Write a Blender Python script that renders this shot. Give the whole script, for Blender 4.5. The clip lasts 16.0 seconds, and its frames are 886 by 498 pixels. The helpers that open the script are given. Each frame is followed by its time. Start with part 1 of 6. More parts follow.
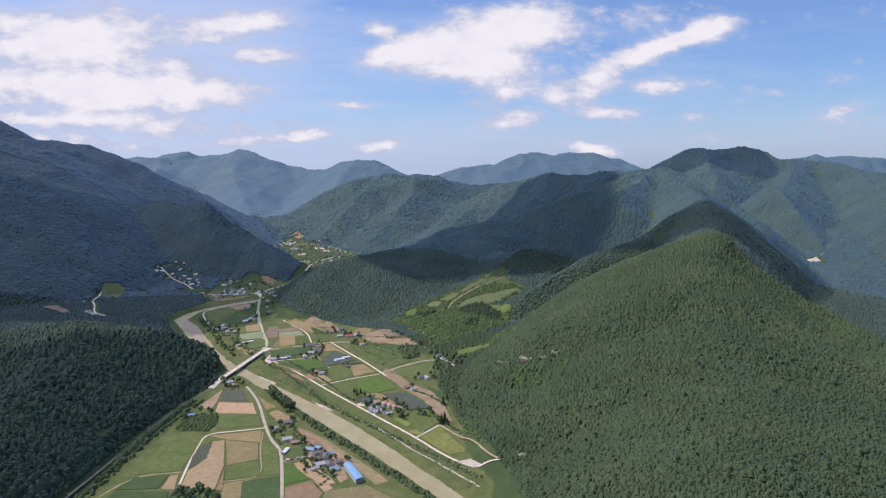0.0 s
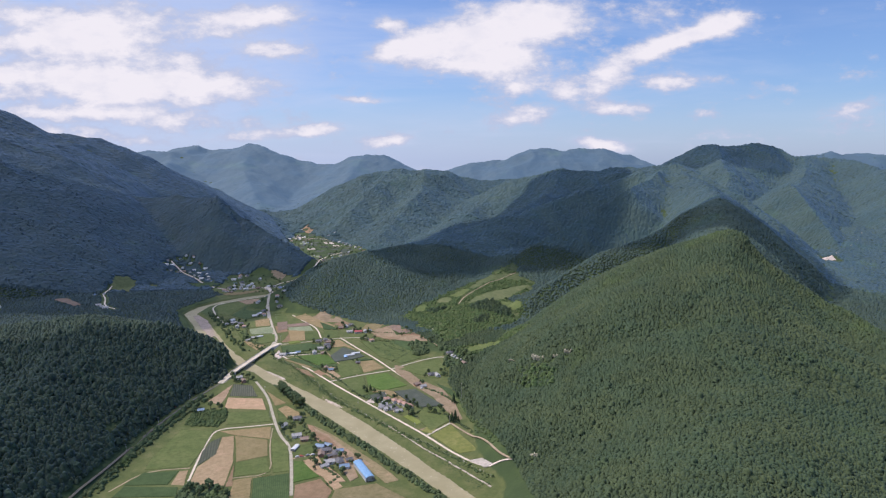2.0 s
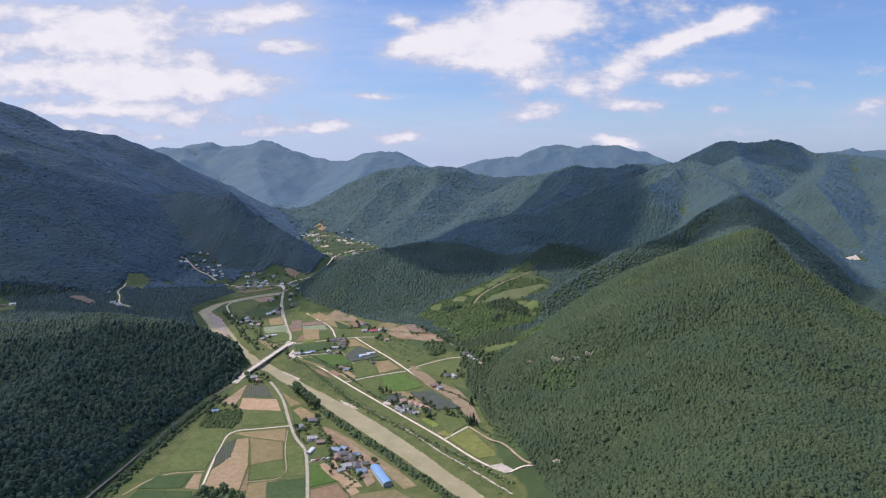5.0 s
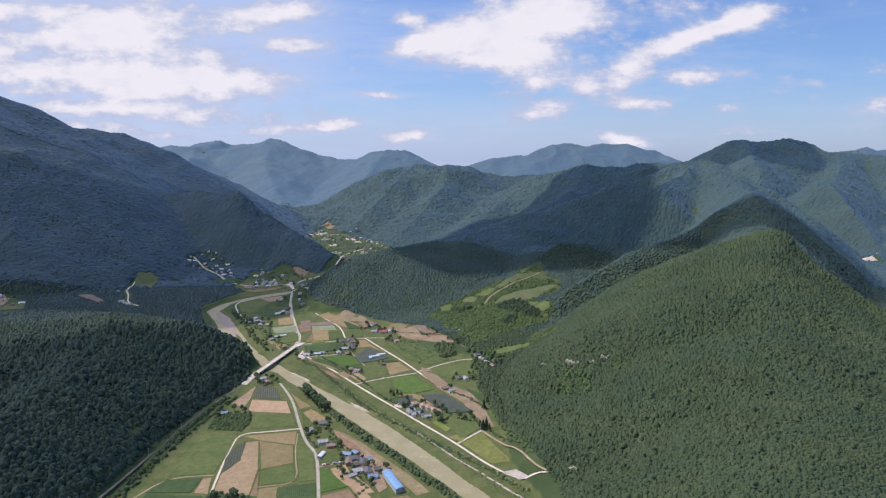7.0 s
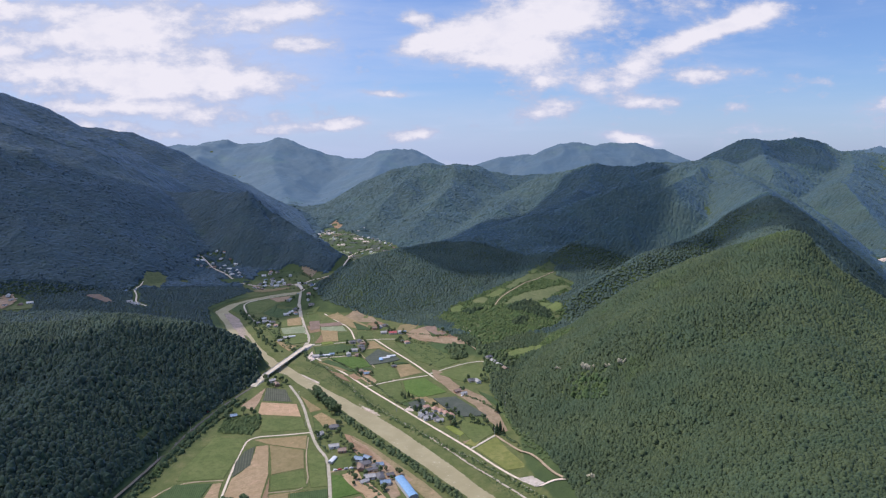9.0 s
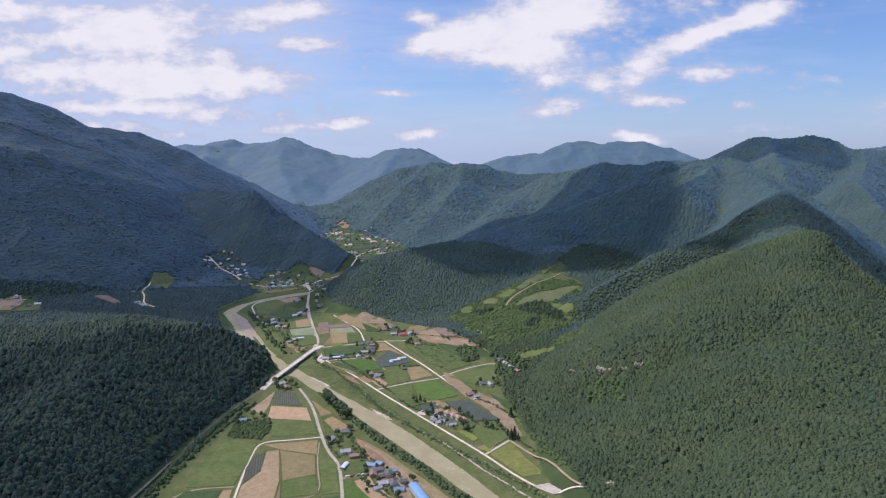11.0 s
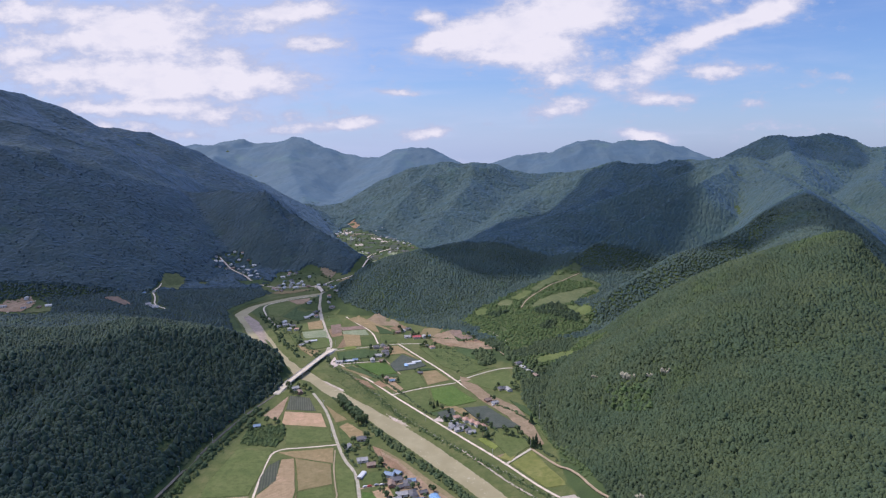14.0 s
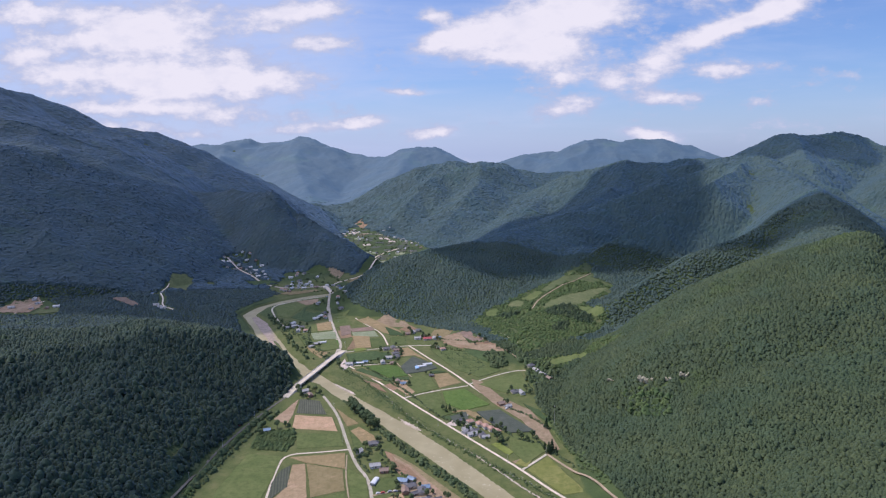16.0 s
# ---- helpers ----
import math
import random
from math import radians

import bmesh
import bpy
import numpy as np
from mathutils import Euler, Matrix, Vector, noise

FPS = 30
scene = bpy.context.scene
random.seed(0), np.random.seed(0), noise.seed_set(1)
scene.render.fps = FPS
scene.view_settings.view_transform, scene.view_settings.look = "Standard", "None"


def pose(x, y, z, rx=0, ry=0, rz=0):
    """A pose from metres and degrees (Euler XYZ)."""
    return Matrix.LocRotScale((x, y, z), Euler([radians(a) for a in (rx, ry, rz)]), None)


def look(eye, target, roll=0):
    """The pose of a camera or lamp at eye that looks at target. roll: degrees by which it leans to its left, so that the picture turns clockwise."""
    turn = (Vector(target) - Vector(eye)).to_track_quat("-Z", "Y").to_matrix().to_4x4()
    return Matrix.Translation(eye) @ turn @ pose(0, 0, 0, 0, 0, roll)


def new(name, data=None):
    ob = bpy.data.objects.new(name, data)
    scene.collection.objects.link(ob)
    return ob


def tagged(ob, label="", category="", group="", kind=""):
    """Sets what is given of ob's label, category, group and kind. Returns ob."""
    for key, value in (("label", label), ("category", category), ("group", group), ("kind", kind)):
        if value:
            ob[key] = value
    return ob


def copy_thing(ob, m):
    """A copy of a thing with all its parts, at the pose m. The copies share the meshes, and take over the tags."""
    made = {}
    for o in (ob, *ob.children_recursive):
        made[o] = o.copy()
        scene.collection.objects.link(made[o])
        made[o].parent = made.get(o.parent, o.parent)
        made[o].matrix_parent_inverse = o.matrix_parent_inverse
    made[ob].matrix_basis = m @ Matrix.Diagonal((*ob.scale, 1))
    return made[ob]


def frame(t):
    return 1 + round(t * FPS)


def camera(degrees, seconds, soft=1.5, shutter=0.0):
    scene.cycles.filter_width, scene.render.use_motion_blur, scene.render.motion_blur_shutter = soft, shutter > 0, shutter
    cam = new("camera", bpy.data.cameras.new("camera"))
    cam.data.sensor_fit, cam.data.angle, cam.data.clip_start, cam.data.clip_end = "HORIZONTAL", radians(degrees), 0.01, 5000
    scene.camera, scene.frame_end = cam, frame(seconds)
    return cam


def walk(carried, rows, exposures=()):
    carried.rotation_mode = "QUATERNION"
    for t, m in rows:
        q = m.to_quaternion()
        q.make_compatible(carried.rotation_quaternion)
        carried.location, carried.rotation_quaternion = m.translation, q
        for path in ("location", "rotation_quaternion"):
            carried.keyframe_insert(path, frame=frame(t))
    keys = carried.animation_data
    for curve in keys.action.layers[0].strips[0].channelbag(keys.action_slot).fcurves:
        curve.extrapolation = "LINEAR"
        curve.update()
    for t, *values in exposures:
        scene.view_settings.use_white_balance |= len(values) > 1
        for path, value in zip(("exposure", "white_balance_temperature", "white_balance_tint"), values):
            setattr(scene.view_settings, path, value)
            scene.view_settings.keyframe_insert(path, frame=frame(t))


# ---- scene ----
cam = camera(71.5, 16.0, 1.25)
PATH = [
    (0, (23.728, -46.799, 297.537), (23.828, -44.819, 297.278), -0.5),
    (0.5, (22.88, -44.696, 297.552), (22.973, -42.716, 297.287), -0.5),
    (1, (22.066, -42.566, 297.57), (22.152, -40.586, 297.302), -0.4),
    (1.5, (21.264, -40.355, 297.59), (21.341, -38.375, 297.319), -0.3),
    (2, (20.39, -38.01, 297.622), (20.462, -36.03, 297.348), -0.2),
    (2.5, (19.453, -35.528, 297.658), (19.519, -33.548, 297.381), -0.2),
    (3, (18.43, -32.884, 297.699), (18.489, -30.905, 297.419), -0.2),
    (3.5, (17.278, -30.074, 297.751), (17.329, -28.095, 297.47), -0.1),
    (4, (15.925, -27.094, 297.841), (15.971, -25.115, 297.559), -0.2),
    (6.5, (8.246, -11.465, 299.007), (8.263, -9.486, 298.719), -0.0),
    (7, (6.562, -8.197, 299.099), (6.574, -6.218, 298.81), -0.1),
    (7.5, (4.741, -4.836, 299.159), (4.747, -2.858, 298.87), -0.2),
    (8, (2.827, -1.431, 299.211), (2.828, 0.548, 298.921), -0.2),
    (8.5, (0.866, 1.979, 299.258), (0.863, 3.958, 298.968), -0.2),
    (9, (-1.119, 5.361, 299.307), (-1.127, 7.339, 299.015), -0.1),
    (11.5, (-11.205, 22.029, 299.72), (-11.236, 24.006, 299.424), -0.3),
    (12, (-13.215, 25.405, 299.751), (-13.251, 27.383, 299.453), -0.3),
    (12.5, (-15.206, 28.783, 299.772), (-15.246, 30.76, 299.474), -0.3),
    (13, (-17.158, 32.125, 299.784), (-17.202, 34.103, 299.486), -0.3),
    (13.5, (-19.128, 35.418, 299.791), (-19.177, 37.395, 299.493), -0.3),
    (14, (-21.145, 38.69, 299.797), (-21.197, 40.668, 299.5), -0.4),
    (14.5, (-23.213, 41.934, 299.806), (-23.271, 43.911, 299.508), -0.4),
    (15, (-25.314, 45.134, 299.81), (-25.375, 47.111, 299.511), -0.4),
    (15.5, (-27.501, 48.297, 299.811), (-27.566, 50.274, 299.513), -0.5),
    (16, (-29.755, 51.441, 299.814), (-29.825, 53.418, 299.515), -0.5),
]
walk(cam, [(t, look(eye, target, roll)) for t, eye, target, roll in PATH], [(0, 0.03, 6700, 20), (8, 0.01, 6580, 20), (16, -0.03, 6420, 24)])

# ---------- world, sun, clouds overhead ----------
SUN_AZ, SUN_EL = radians(-74), radians(61)      # azimuth from +y towards +x
SUN_DIR = Vector((math.sin(SUN_AZ) * math.cos(SUN_EL), math.cos(SUN_AZ) * math.cos(SUN_EL), math.sin(SUN_EL)))
sun_data = bpy.data.lights.new("sun", "SUN")
sun_data.energy, sun_data.angle, sun_data.color = 3.95, radians(0.53), (1.0, 0.93, 0.80)
sun = new("sun", sun_data)
sun.matrix_world = look(SUN_DIR * 3000, (0, 0, 0))


class Nodes:
    """A small writer of node trees."""

    def __init__(self, tree):
        self.t = tree
        tree.nodes.clear()

    def add(self, kind, **sockets):
        n = self.t.nodes.new(kind)
        for key, v in sockets.items():
            self.put(n.inputs[key.replace("_", " ")], v)
        return n

    def put(self, socket, v):
        if isinstance(v, bpy.types.NodeSocket):
            self.t.links.new(v, socket)
        else:
            socket.default_value = v

    def math(self, op, a, b=0.0, c=0.0, clamp=False):
        n = self.t.nodes.new("ShaderNodeMath")
        n.operation, n.use_clamp = op, clamp
        for i, v in enumerate((a, b, c)):
            self.put(n.inputs[i], v)
        return n.outputs[0]

    def vmath(self, op, a, b=(0, 0, 0)):
        n = self.t.nodes.new("ShaderNodeVectorMath")
        n.operation = op
        self.put(n.inputs[0], a), self.put(n.inputs[1], b)
        return n.outputs["Value"] if op in ("DOT_PRODUCT", "LENGTH", "DISTANCE") else n.outputs[0]

    def mix(self, fac, a, b, blend="MIX"):
        n = self.t.nodes.new("ShaderNodeMix")
        n.data_type, n.blend_type = "RGBA", blend
        self.put(n.inputs["Factor"], fac), self.put(n.inputs[6], a), self.put(n.inputs[7], b)
        return n.outputs[2]

    def noise(self, vec, scale, detail=4.0, rough=0.55, distort=0.0):
        n = self.add("ShaderNodeTexNoise", Scale=scale, Detail=detail, Roughness=rough, Distortion=distort)
        if vec is not None:
            self.put(n.inputs["Vector"], vec)
        return n.outputs["Fac"]

    def ramp(self, fac, *stops):
        n = self.t.nodes.new("ShaderNodeValToRGB")
        self.put(n.inputs[0], fac)
        e = n.color_ramp.elements
        while len(e) < len(stops):
            e.new(0.5)
        for el, (p, c) in zip(e, stops):
            el.position, el.color = p, (*c, 1) if len(c) == 3 else c
        return n.outputs[0]

    def span(self, v, a, b, c=0.0, d=1.0):
        n = self.add("ShaderNodeMapRange")
        n.interpolation_type = "SMOOTHSTEP"
        for i, k in enumerate((v, a, b, c, d)):
            self.put(n.inputs[i], k)
        return n.outputs[0]


def sky_world():
    world = bpy.data.worlds.new("sky")
    scene.world = world
    world.use_nodes = True
    n = Nodes(world.node_tree)
    sky = n.add("ShaderNodeTexSky")
    sky.sky_type, sky.sun_disc = "NISHITA", False
    sky.sun_elevation, sky.sun_rotation = SUN_EL, SUN_AZ
    sky.altitude, sky.air_density, sky.dust_density, sky.ozone_density = 300, 1.0, 1.2, 1.5
    d = n.vmath("NORMALIZE", n.add("ShaderNodeTexCoord").outputs["Generated"])
    x, y, z = n.add("ShaderNodeSeparateXYZ", Vector=d).outputs
    # plane of the sky straight ahead: azimuth and height as tangents, so that clouds flatten towards the horizon
    fy = n.math("MAXIMUM", y, 0.05)
    u, v = n.math("DIVIDE", x, fy), n.math("DIVIDE", z, fy)
    flat = n.add("ShaderNodeCombineXYZ", X=u, Y=n.math("MULTIPLY", v, 1.9), Z=0.0).outputs[0]
    warp = n.add("ShaderNodeTexNoise", Vector=flat, Scale=7.0, Detail=5.0, Roughness=0.6).outputs["Color"]
    offset = n.vmath("SCALE", n.vmath("SUBTRACT", warp, (0.5, 0.5, 0.5)))
    offset.node.inputs["Scale"].default_value = 0.045
    wx, wy, _ = n.add("ShaderNodeSeparateXYZ", Vector=n.vmath("ADD", n.add("ShaderNodeCombineXYZ", X=u, Y=v, Z=0.0).outputs[0], offset)).outputs
    total = None
    for cx, cy, rx, ry, slope, weight in [(*c[:5], c[5] * 1.12) for c in CLOUDS_LEFT] + CLOUDS_MIDDLE + CLOUDS_RIGHT:
        dx = n.math("SUBTRACT", wx, cx)
        dy = n.math("SUBTRACT", n.math("SUBTRACT", wy, cy), n.math("MULTIPLY", dx, slope))
        r2 = n.math("ADD", n.math("POWER", n.math("ABSOLUTE", n.math("DIVIDE", dx, rx)), 2.0), n.math("POWER", n.math("ABSOLUTE", n.math("DIVIDE", dy, ry)), 2.0))
        g = n.math("MULTIPLY", n.math("EXPONENT", n.math("MULTIPLY", r2, -1.0)), weight)
        total = g if total is None else n.math("ADD", total, g)
    # loose cloud everywhere else
    away = n.add("ShaderNodeTexNoise", Vector=n.vmath("MULTIPLY", d, (1, 1, 2.2)), Scale=2.6, Detail=8.0, Roughness=0.6).outputs["Fac"]
    outside = n.math("MAXIMUM", n.span(v, 0.30, 0.55), n.span(y, 0.55, 0.25))
    total = n.math("ADD", total, n.math("MULTIPLY", n.span(away, 0.48, 0.75), n.math("MULTIPLY", outside, 0.9)))
    fine = n.noise(flat, 12.0, 6.0, 0.6)
    puffs = n.noise(flat, 32.0, 6.0, 0.62)
    veil = n.noise(n.vmath("MULTIPLY", flat, (0.5, 1.8, 1)), 6.0, 7.0, 0.6, 0.4)
    dense = n.math("ADD", total, n.math("ADD", n.math("MULTIPLY", n.math("SUBTRACT", fine, 0.5), 1.7), n.math("MULTIPLY", n.math("SUBTRACT", puffs, 0.5), 1.1)))
    cover = n.span(dense, 0.10, 0.70)
    thin = n.math("MULTIPLY", n.span(n.math("ADD", veil, n.math("MULTIPLY", total, 0.4)), 0.44, 0.90), n.span(u, 0.75, 0.0, 0.28, 0.55))
    left = n.math("MULTIPLY", n.span(u, 0.15, -0.45), n.span(n.math("ADD", veil, n.math("MULTIPLY", total, 0.25)), 0.24, 0.54))
    low = n.math("MAXIMUM", n.math("MULTIPLY", n.span(v, 0.15, 0.0), n.span(u, 0.5, -0.2, 0.55, 0.8)), n.math("MULTIPLY", left, 0.8))
    body = n.math("ADD", n.span(dense, 0.30, 1.10), n.math("MULTIPLY", n.math("SUBTRACT", n.noise(flat, 19.0, 6.0, 0.6), 0.5), 1.0), clamp=True)
    grey = n.mix(body, (0.46, 0.545, 0.72, 1), (0.81, 0.84, 0.895, 1))
    blue = n.mix(1.0, sky.outputs[0], (SKY_GAIN * 0.76, SKY_GAIN * 1.02, SKY_GAIN * 1.36, 1), "MULTIPLY")
    blue = n.mix(low, blue, (0.470, 0.600, 0.850, 1))
    blue = n.mix(thin, blue, (0.545, 0.66, 0.85, 1))
    col = n.mix(cover, blue, grey)
    col = n.mix(n.math("MULTIPLY", outside, 0.6), col, n.mix(1.0, col, (1.6, 1.6, 1.65, 1), "MULTIPLY"))
    bg = n.add("ShaderNodeBackground", Color=col, Strength=SKY_STRENGTH)
    n.t.links.new(bg.outputs[0], n.add("ShaderNodeOutputWorld").inputs[0])


SKY_STRENGTH, SKY_GAIN = 1.0, 0.106
CLOUDS_LEFT = [
    (-0.48, 0.042, 0.07, 0.010, 0, 0.55), (-0.40, 0.112, 0.09, 0.030, 0, 0.45), (-0.537, 0.125, 0.10, 0.030, 0, 0.5), (-0.28, 0.043, 0.06, 0.008, 0, 0.5), (-0.206, 0.050, 0.05, 0.008, 0, 0.45), (-0.56, 0.056, 0.09, 0.010, 0, 0.45),
    (-0.682, 0.233, 0.101, 0.019, 0, 0.8), (-0.502, 0.204, 0.118, 0.038, 0, 1.1), (-0.614, 0.185, 0.083, 0.016, 0, 0.6), (-0.708, 0.168, 0.046, 0.016, 0, 0.7), (-0.646, 0.137, 0.102, 0.022, 0, 0.8),
    (-0.480, 0.130, 0.064, 0.031, 0, 0.9), (-0.325, 0.120, 0.100, 0.026, 0, 0.9), (-0.377, 0.164, 0.054, 0.013, 0, 0.5), (-0.232, 0.179, 0.063, 0.015, 0, 0.8), (-0.303, 0.206, 0.045, 0.010, 0, 0.6),
    (-0.257, 0.230, 0.089, 0.017, 0, 1.0), (-0.586, 0.083, 0.084, 0.011, 0, 0.7), (-0.475, 0.082, 0.074, 0.011, 0, 0.5), (-0.365, 0.067, 0.092, 0.011, 0, 0.6), (-0.640, 0.106, 0.056, 0.009, 0, 0.4),
    (-0.164, 0.056, 0.036, 0.007, 0, 0.5), (-0.091, 0.099, 0.054, 0.005, 0, 0.5), (-0.055, 0.037, 0.036, 0.009, 0, 0.5), (-0.045, 0.219, 0.026, 0.013, 0, 0.8),
]
CLOUDS_MIDDLE = [
    (-0.032, 0.174, 0.044, 0.014, 0.25, 1), (0.039, 0.189, 0.080, 0.027, 0.2, 1), (0.127, 0.206, 0.107, 0.032, 0.12, 1), (0.198, 0.236, 0.080, 0.024, 0, 0.9),
    (0.146, 0.159, 0.081, 0.024, 0.1, 0.9), (0.074, 0.157, 0.062, 0.012, 0.1, 0.7), (0.173, 0.124, 0.072, 0.022, 0.3, 0.5), (0.143, 0.116, 0.014, 0.010, 0, 0.6),
    (0.156, 0.072, 0.073, 0.016, 0.15, 0.65), (0.227, 0.116, 0.036, 0.016, 0.2, 0.6), (0.300, 0.120, 0.054, 0.019, 0.2, 0.7), (0.328, 0.087, 0.059, 0.011, 0, 0.85),
    (-0.038, 0.041, 0.032, 0.009, 0.3, 0.6), (-0.177, 0.055, 0.090, 0.009, 0, 0.35),
]
CLOUDS_RIGHT = [
    (0.352, 0.172, 0.081, 0.019, 0.35, 1), (0.431, 0.198, 0.054, 0.017, 0.4, 0.9), (0.493, 0.220, 0.045, 0.020, 0.3, 1), (0.376, 0.228, 0.054, 0.024, 0, 0.45),
    (0.390, 0.129, 0.032, 0.012, 0.1, 0.7), (0.449, 0.130, 0.055, 0.009, 0, 0.6), (0.294, 0.030, 0.044, 0.010, -0.1, 1.1), (0.705, 0.084, 0.056, 0.014, 0.25, 0.6),
    (0.495, 0.047, 0.037, 0.007, 0, 0.5), (0.466, 0.078, 0.023, 0.007, 0, 0.45), (0.582, 0.120, 0.110, 0.007, 0, 0.25), (0.662, 0.048, 0.084, 0.009, 0.1, 0.3),
]
sky_world()

# ---------- materials ----------
MATS = {}


def material(name, build):
    if name not in MATS:
        m = bpy.data.materials.new(name)
        m.use_nodes = True
        n = Nodes(m.node_tree)
        shader = build(n)
        n.t.links.new(shader, n.add("ShaderNodeOutputMaterial").inputs[0])
        MATS[name] = m
    return MATS[name]


def rough_surface(n, color, rough=0.9, height=None, depth=0.1, metal=0.0, spec=0.3, haze_glow=None, haze_sheen=0.0):
    b = n.add("ShaderNodeBsdfPrincipled", Base_Color=color, Roughness=rough, Metallic=metal)
    b.inputs["Specular IOR Level"].default_value = spec
    # blue sheen on the leaves imitates haze in front of the slopes
    if haze_sheen:
        b.inputs["Sheen Weight"].default_value, b.inputs["Sheen Roughness"].default_value, b.inputs["Sheen Tint"].default_value = haze_sheen, 0.6, (0.20, 0.44, 1.0, 1)
    # emission adds the blue of the haze to far leaves
    if haze_glow:
        b.inputs["Emission Color"].default_value, b.inputs["Emission Strength"].default_value = (*haze_glow, 1), 1.0
    if height is not None:
        bump = n.add("ShaderNodeBump", Height=height, Distance=depth)
        n.put(b.inputs["Normal"], bump.outputs[0])
    return b.outputs[0]


def place(n):
    return n.add("ShaderNodeNewGeometry").outputs["Position"]


def foliage_mat(name, dark, mid, light, size=60.0, haze_glow=None, haze_sheen=0.0, grain=0.0, relief=0.45):
    def build(n):
        p = place(n)
        island = n.add("ShaderNodeNewGeometry").outputs["Random Per Island"]
        patch = n.noise(p, 1 / size, 4, 0.6)
        leaf = n.noise(p, 2.2 / grain if grain else 1.1, 3, 0.7)
        if grain:
            island = n.span(n.noise(p, 1 / grain, 3, 0.8), 0.3, 0.7)
        k = n.math("ADD", n.math("MULTIPLY", island, 0.29), n.math("MULTIPLY", patch, 0.75))
        col = n.ramp(n.math("ADD", k, n.math("MULTIPLY", n.math("SUBTRACT", leaf, 0.5), 0.35)), (0.25, dark), (0.6, mid), (0.95, light))
        fresh = n.span(n.noise(p, 1 / (size * 0.8), 5, 0.65), 0.56, 0.70)
        col = n.mix(n.math("MULTIPLY", fresh, 0.55), col, (mid[0] * 1.12, mid[1] * 1.25, mid[2] * 0.82, 1))
        cool = n.span(n.noise(p, 1 / (size * 0.55), 4, 0.6), 0.42, 0.64)
        col = n.mix(n.math("MULTIPLY", cool, 0.46), col, (mid[0] * 0.72, mid[1] * 0.92, mid[2] * 1.12, 1))
        return rough_surface(n, col, 0.8, leaf if relief else None, relief, spec=0.2, haze_glow=haze_glow, haze_sheen=haze_sheen)
    return material(name, build)


def ground_mat():
    def build(n):
        p = place(n)
        col = n.ramp(n.noise(p, 0.02, 6, 0.65), (0.3, (0.030, 0.052, 0.020)), (0.55, (0.050, 0.080, 0.028)), (0.8, (0.085, 0.115, 0.042)))
        grass = n.ramp(n.noise(p, 0.05, 7, 0.65), (0.3, (0.066, 0.092, 0.028)), (0.5, (0.106, 0.126, 0.044)), (0.75, (0.175, 0.165, 0.076)))
        grass = n.mix(n.math("MULTIPLY", n.noise(p, 0.6, 4, 0.7), 0.4), grass, (0.045, 0.070, 0.020, 1))
        grass = n.mix(n.math("MULTIPLY", n.span(n.noise(p, 0.14, 9, 0.76), 0.46, 0.60), 0.45), grass, (0.052, 0.082, 0.024, 1))
        grass = n.mix(n.math("MULTIPLY", n.span(n.noise(p, 0.07, 8, 0.74), 0.60, 0.70), 0.5), grass, (0.23, 0.205, 0.115, 1))
        z = n.add("ShaderNodeSeparateXYZ", Vector=p).outputs[2]
        col = n.mix(n.span(z, 3.0, 1.2), col, grass)
        col = n.mix(n.span(n.math("ADD", z, n.math("MULTIPLY", n.noise(p, 0.15, 4), 1.2)), -0.9, -1.5), col, (0.26, 0.236, 0.185, 1))
        return rough_surface(n, col, 0.95, n.noise(p, 0.25, 6, 0.7), 1.0)
    return material("valley_ground", build)


def soil_mat(name, a, b, row=0.0, angle=0.0, rowcol=None, rowamt=0.5, cell=0.045):
    """Soil, grass or crop; row: metres between rows of planting, at an angle."""
    def build(n):
        p = place(n)
        col = n.mix(n.span(n.noise(p, cell, 5, 0.6), 0.3, 0.72), (*a, 1), (*b, 1))
        col = n.mix(n.math("MULTIPLY", n.noise(p, 0.9, 4, 0.7), 0.35), col, (a[0] * 0.55, a[1] * 0.6, a[2] * 0.5, 1))
        col = n.mix(n.math("MULTIPLY", n.span(n.noise(p, 0.17, 9, 0.78), 0.44, 0.60), 0.55), col, (a[0] * 0.58, a[1] * 0.64, a[2] * 0.56, 1))
        col = n.mix(n.math("MULTIPLY", n.span(n.noise(p, 0.06, 7, 0.72), 0.54, 0.68), 0.55), col, (b[0] * 1.22, b[1] * 1.08, b[2] * 1.2, 1))
        tone = n.add("ShaderNodeObjectInfo").outputs["Random"]
        col = n.mix(1.0, col, n.add("ShaderNodeCombineColor", Red=n.math("MULTIPLY_ADD", tone, 0.40, 0.92), Green=n.math("MULTIPLY_ADD", tone, 0.28, 0.92), Blue=n.math("MULTIPLY_ADD", tone, 0.34, 0.92)).outputs[0], "MULTIPLY")
        h = n.noise(p, 1.4, 5, 0.7)
        if row:
            x, y, _ = n.add("ShaderNodeSeparateXYZ", Vector=p).outputs
            s = n.math("ADD", n.math("MULTIPLY", x, math.cos(angle)), n.math("MULTIPLY", y, math.sin(angle)))
            s = n.math("ADD", s, n.math("MULTIPLY", n.noise(p, 0.05, 3), 1.2))
            wave = n.span(n.math("SINE", n.math("MULTIPLY", s, 2 * math.pi / row)), -0.3, 0.5)
            col = n.mix(n.math("MULTIPLY", wave, rowamt), col, (*(rowcol or [c * 0.5 for c in a]), 1))
            h = n.math("ADD", h, n.math("MULTIPLY", wave, 0.8))
        return rough_surface(n, col, 0.95, h, 0.25)
    return material(name, build)


# ---------- the lie of the land ----------
def lattice(ix, iy, seed):
    h = np.sin(ix * 127.1 + iy * 311.7 + seed * 74.7) * 43758.5453
    return h - np.floor(h)


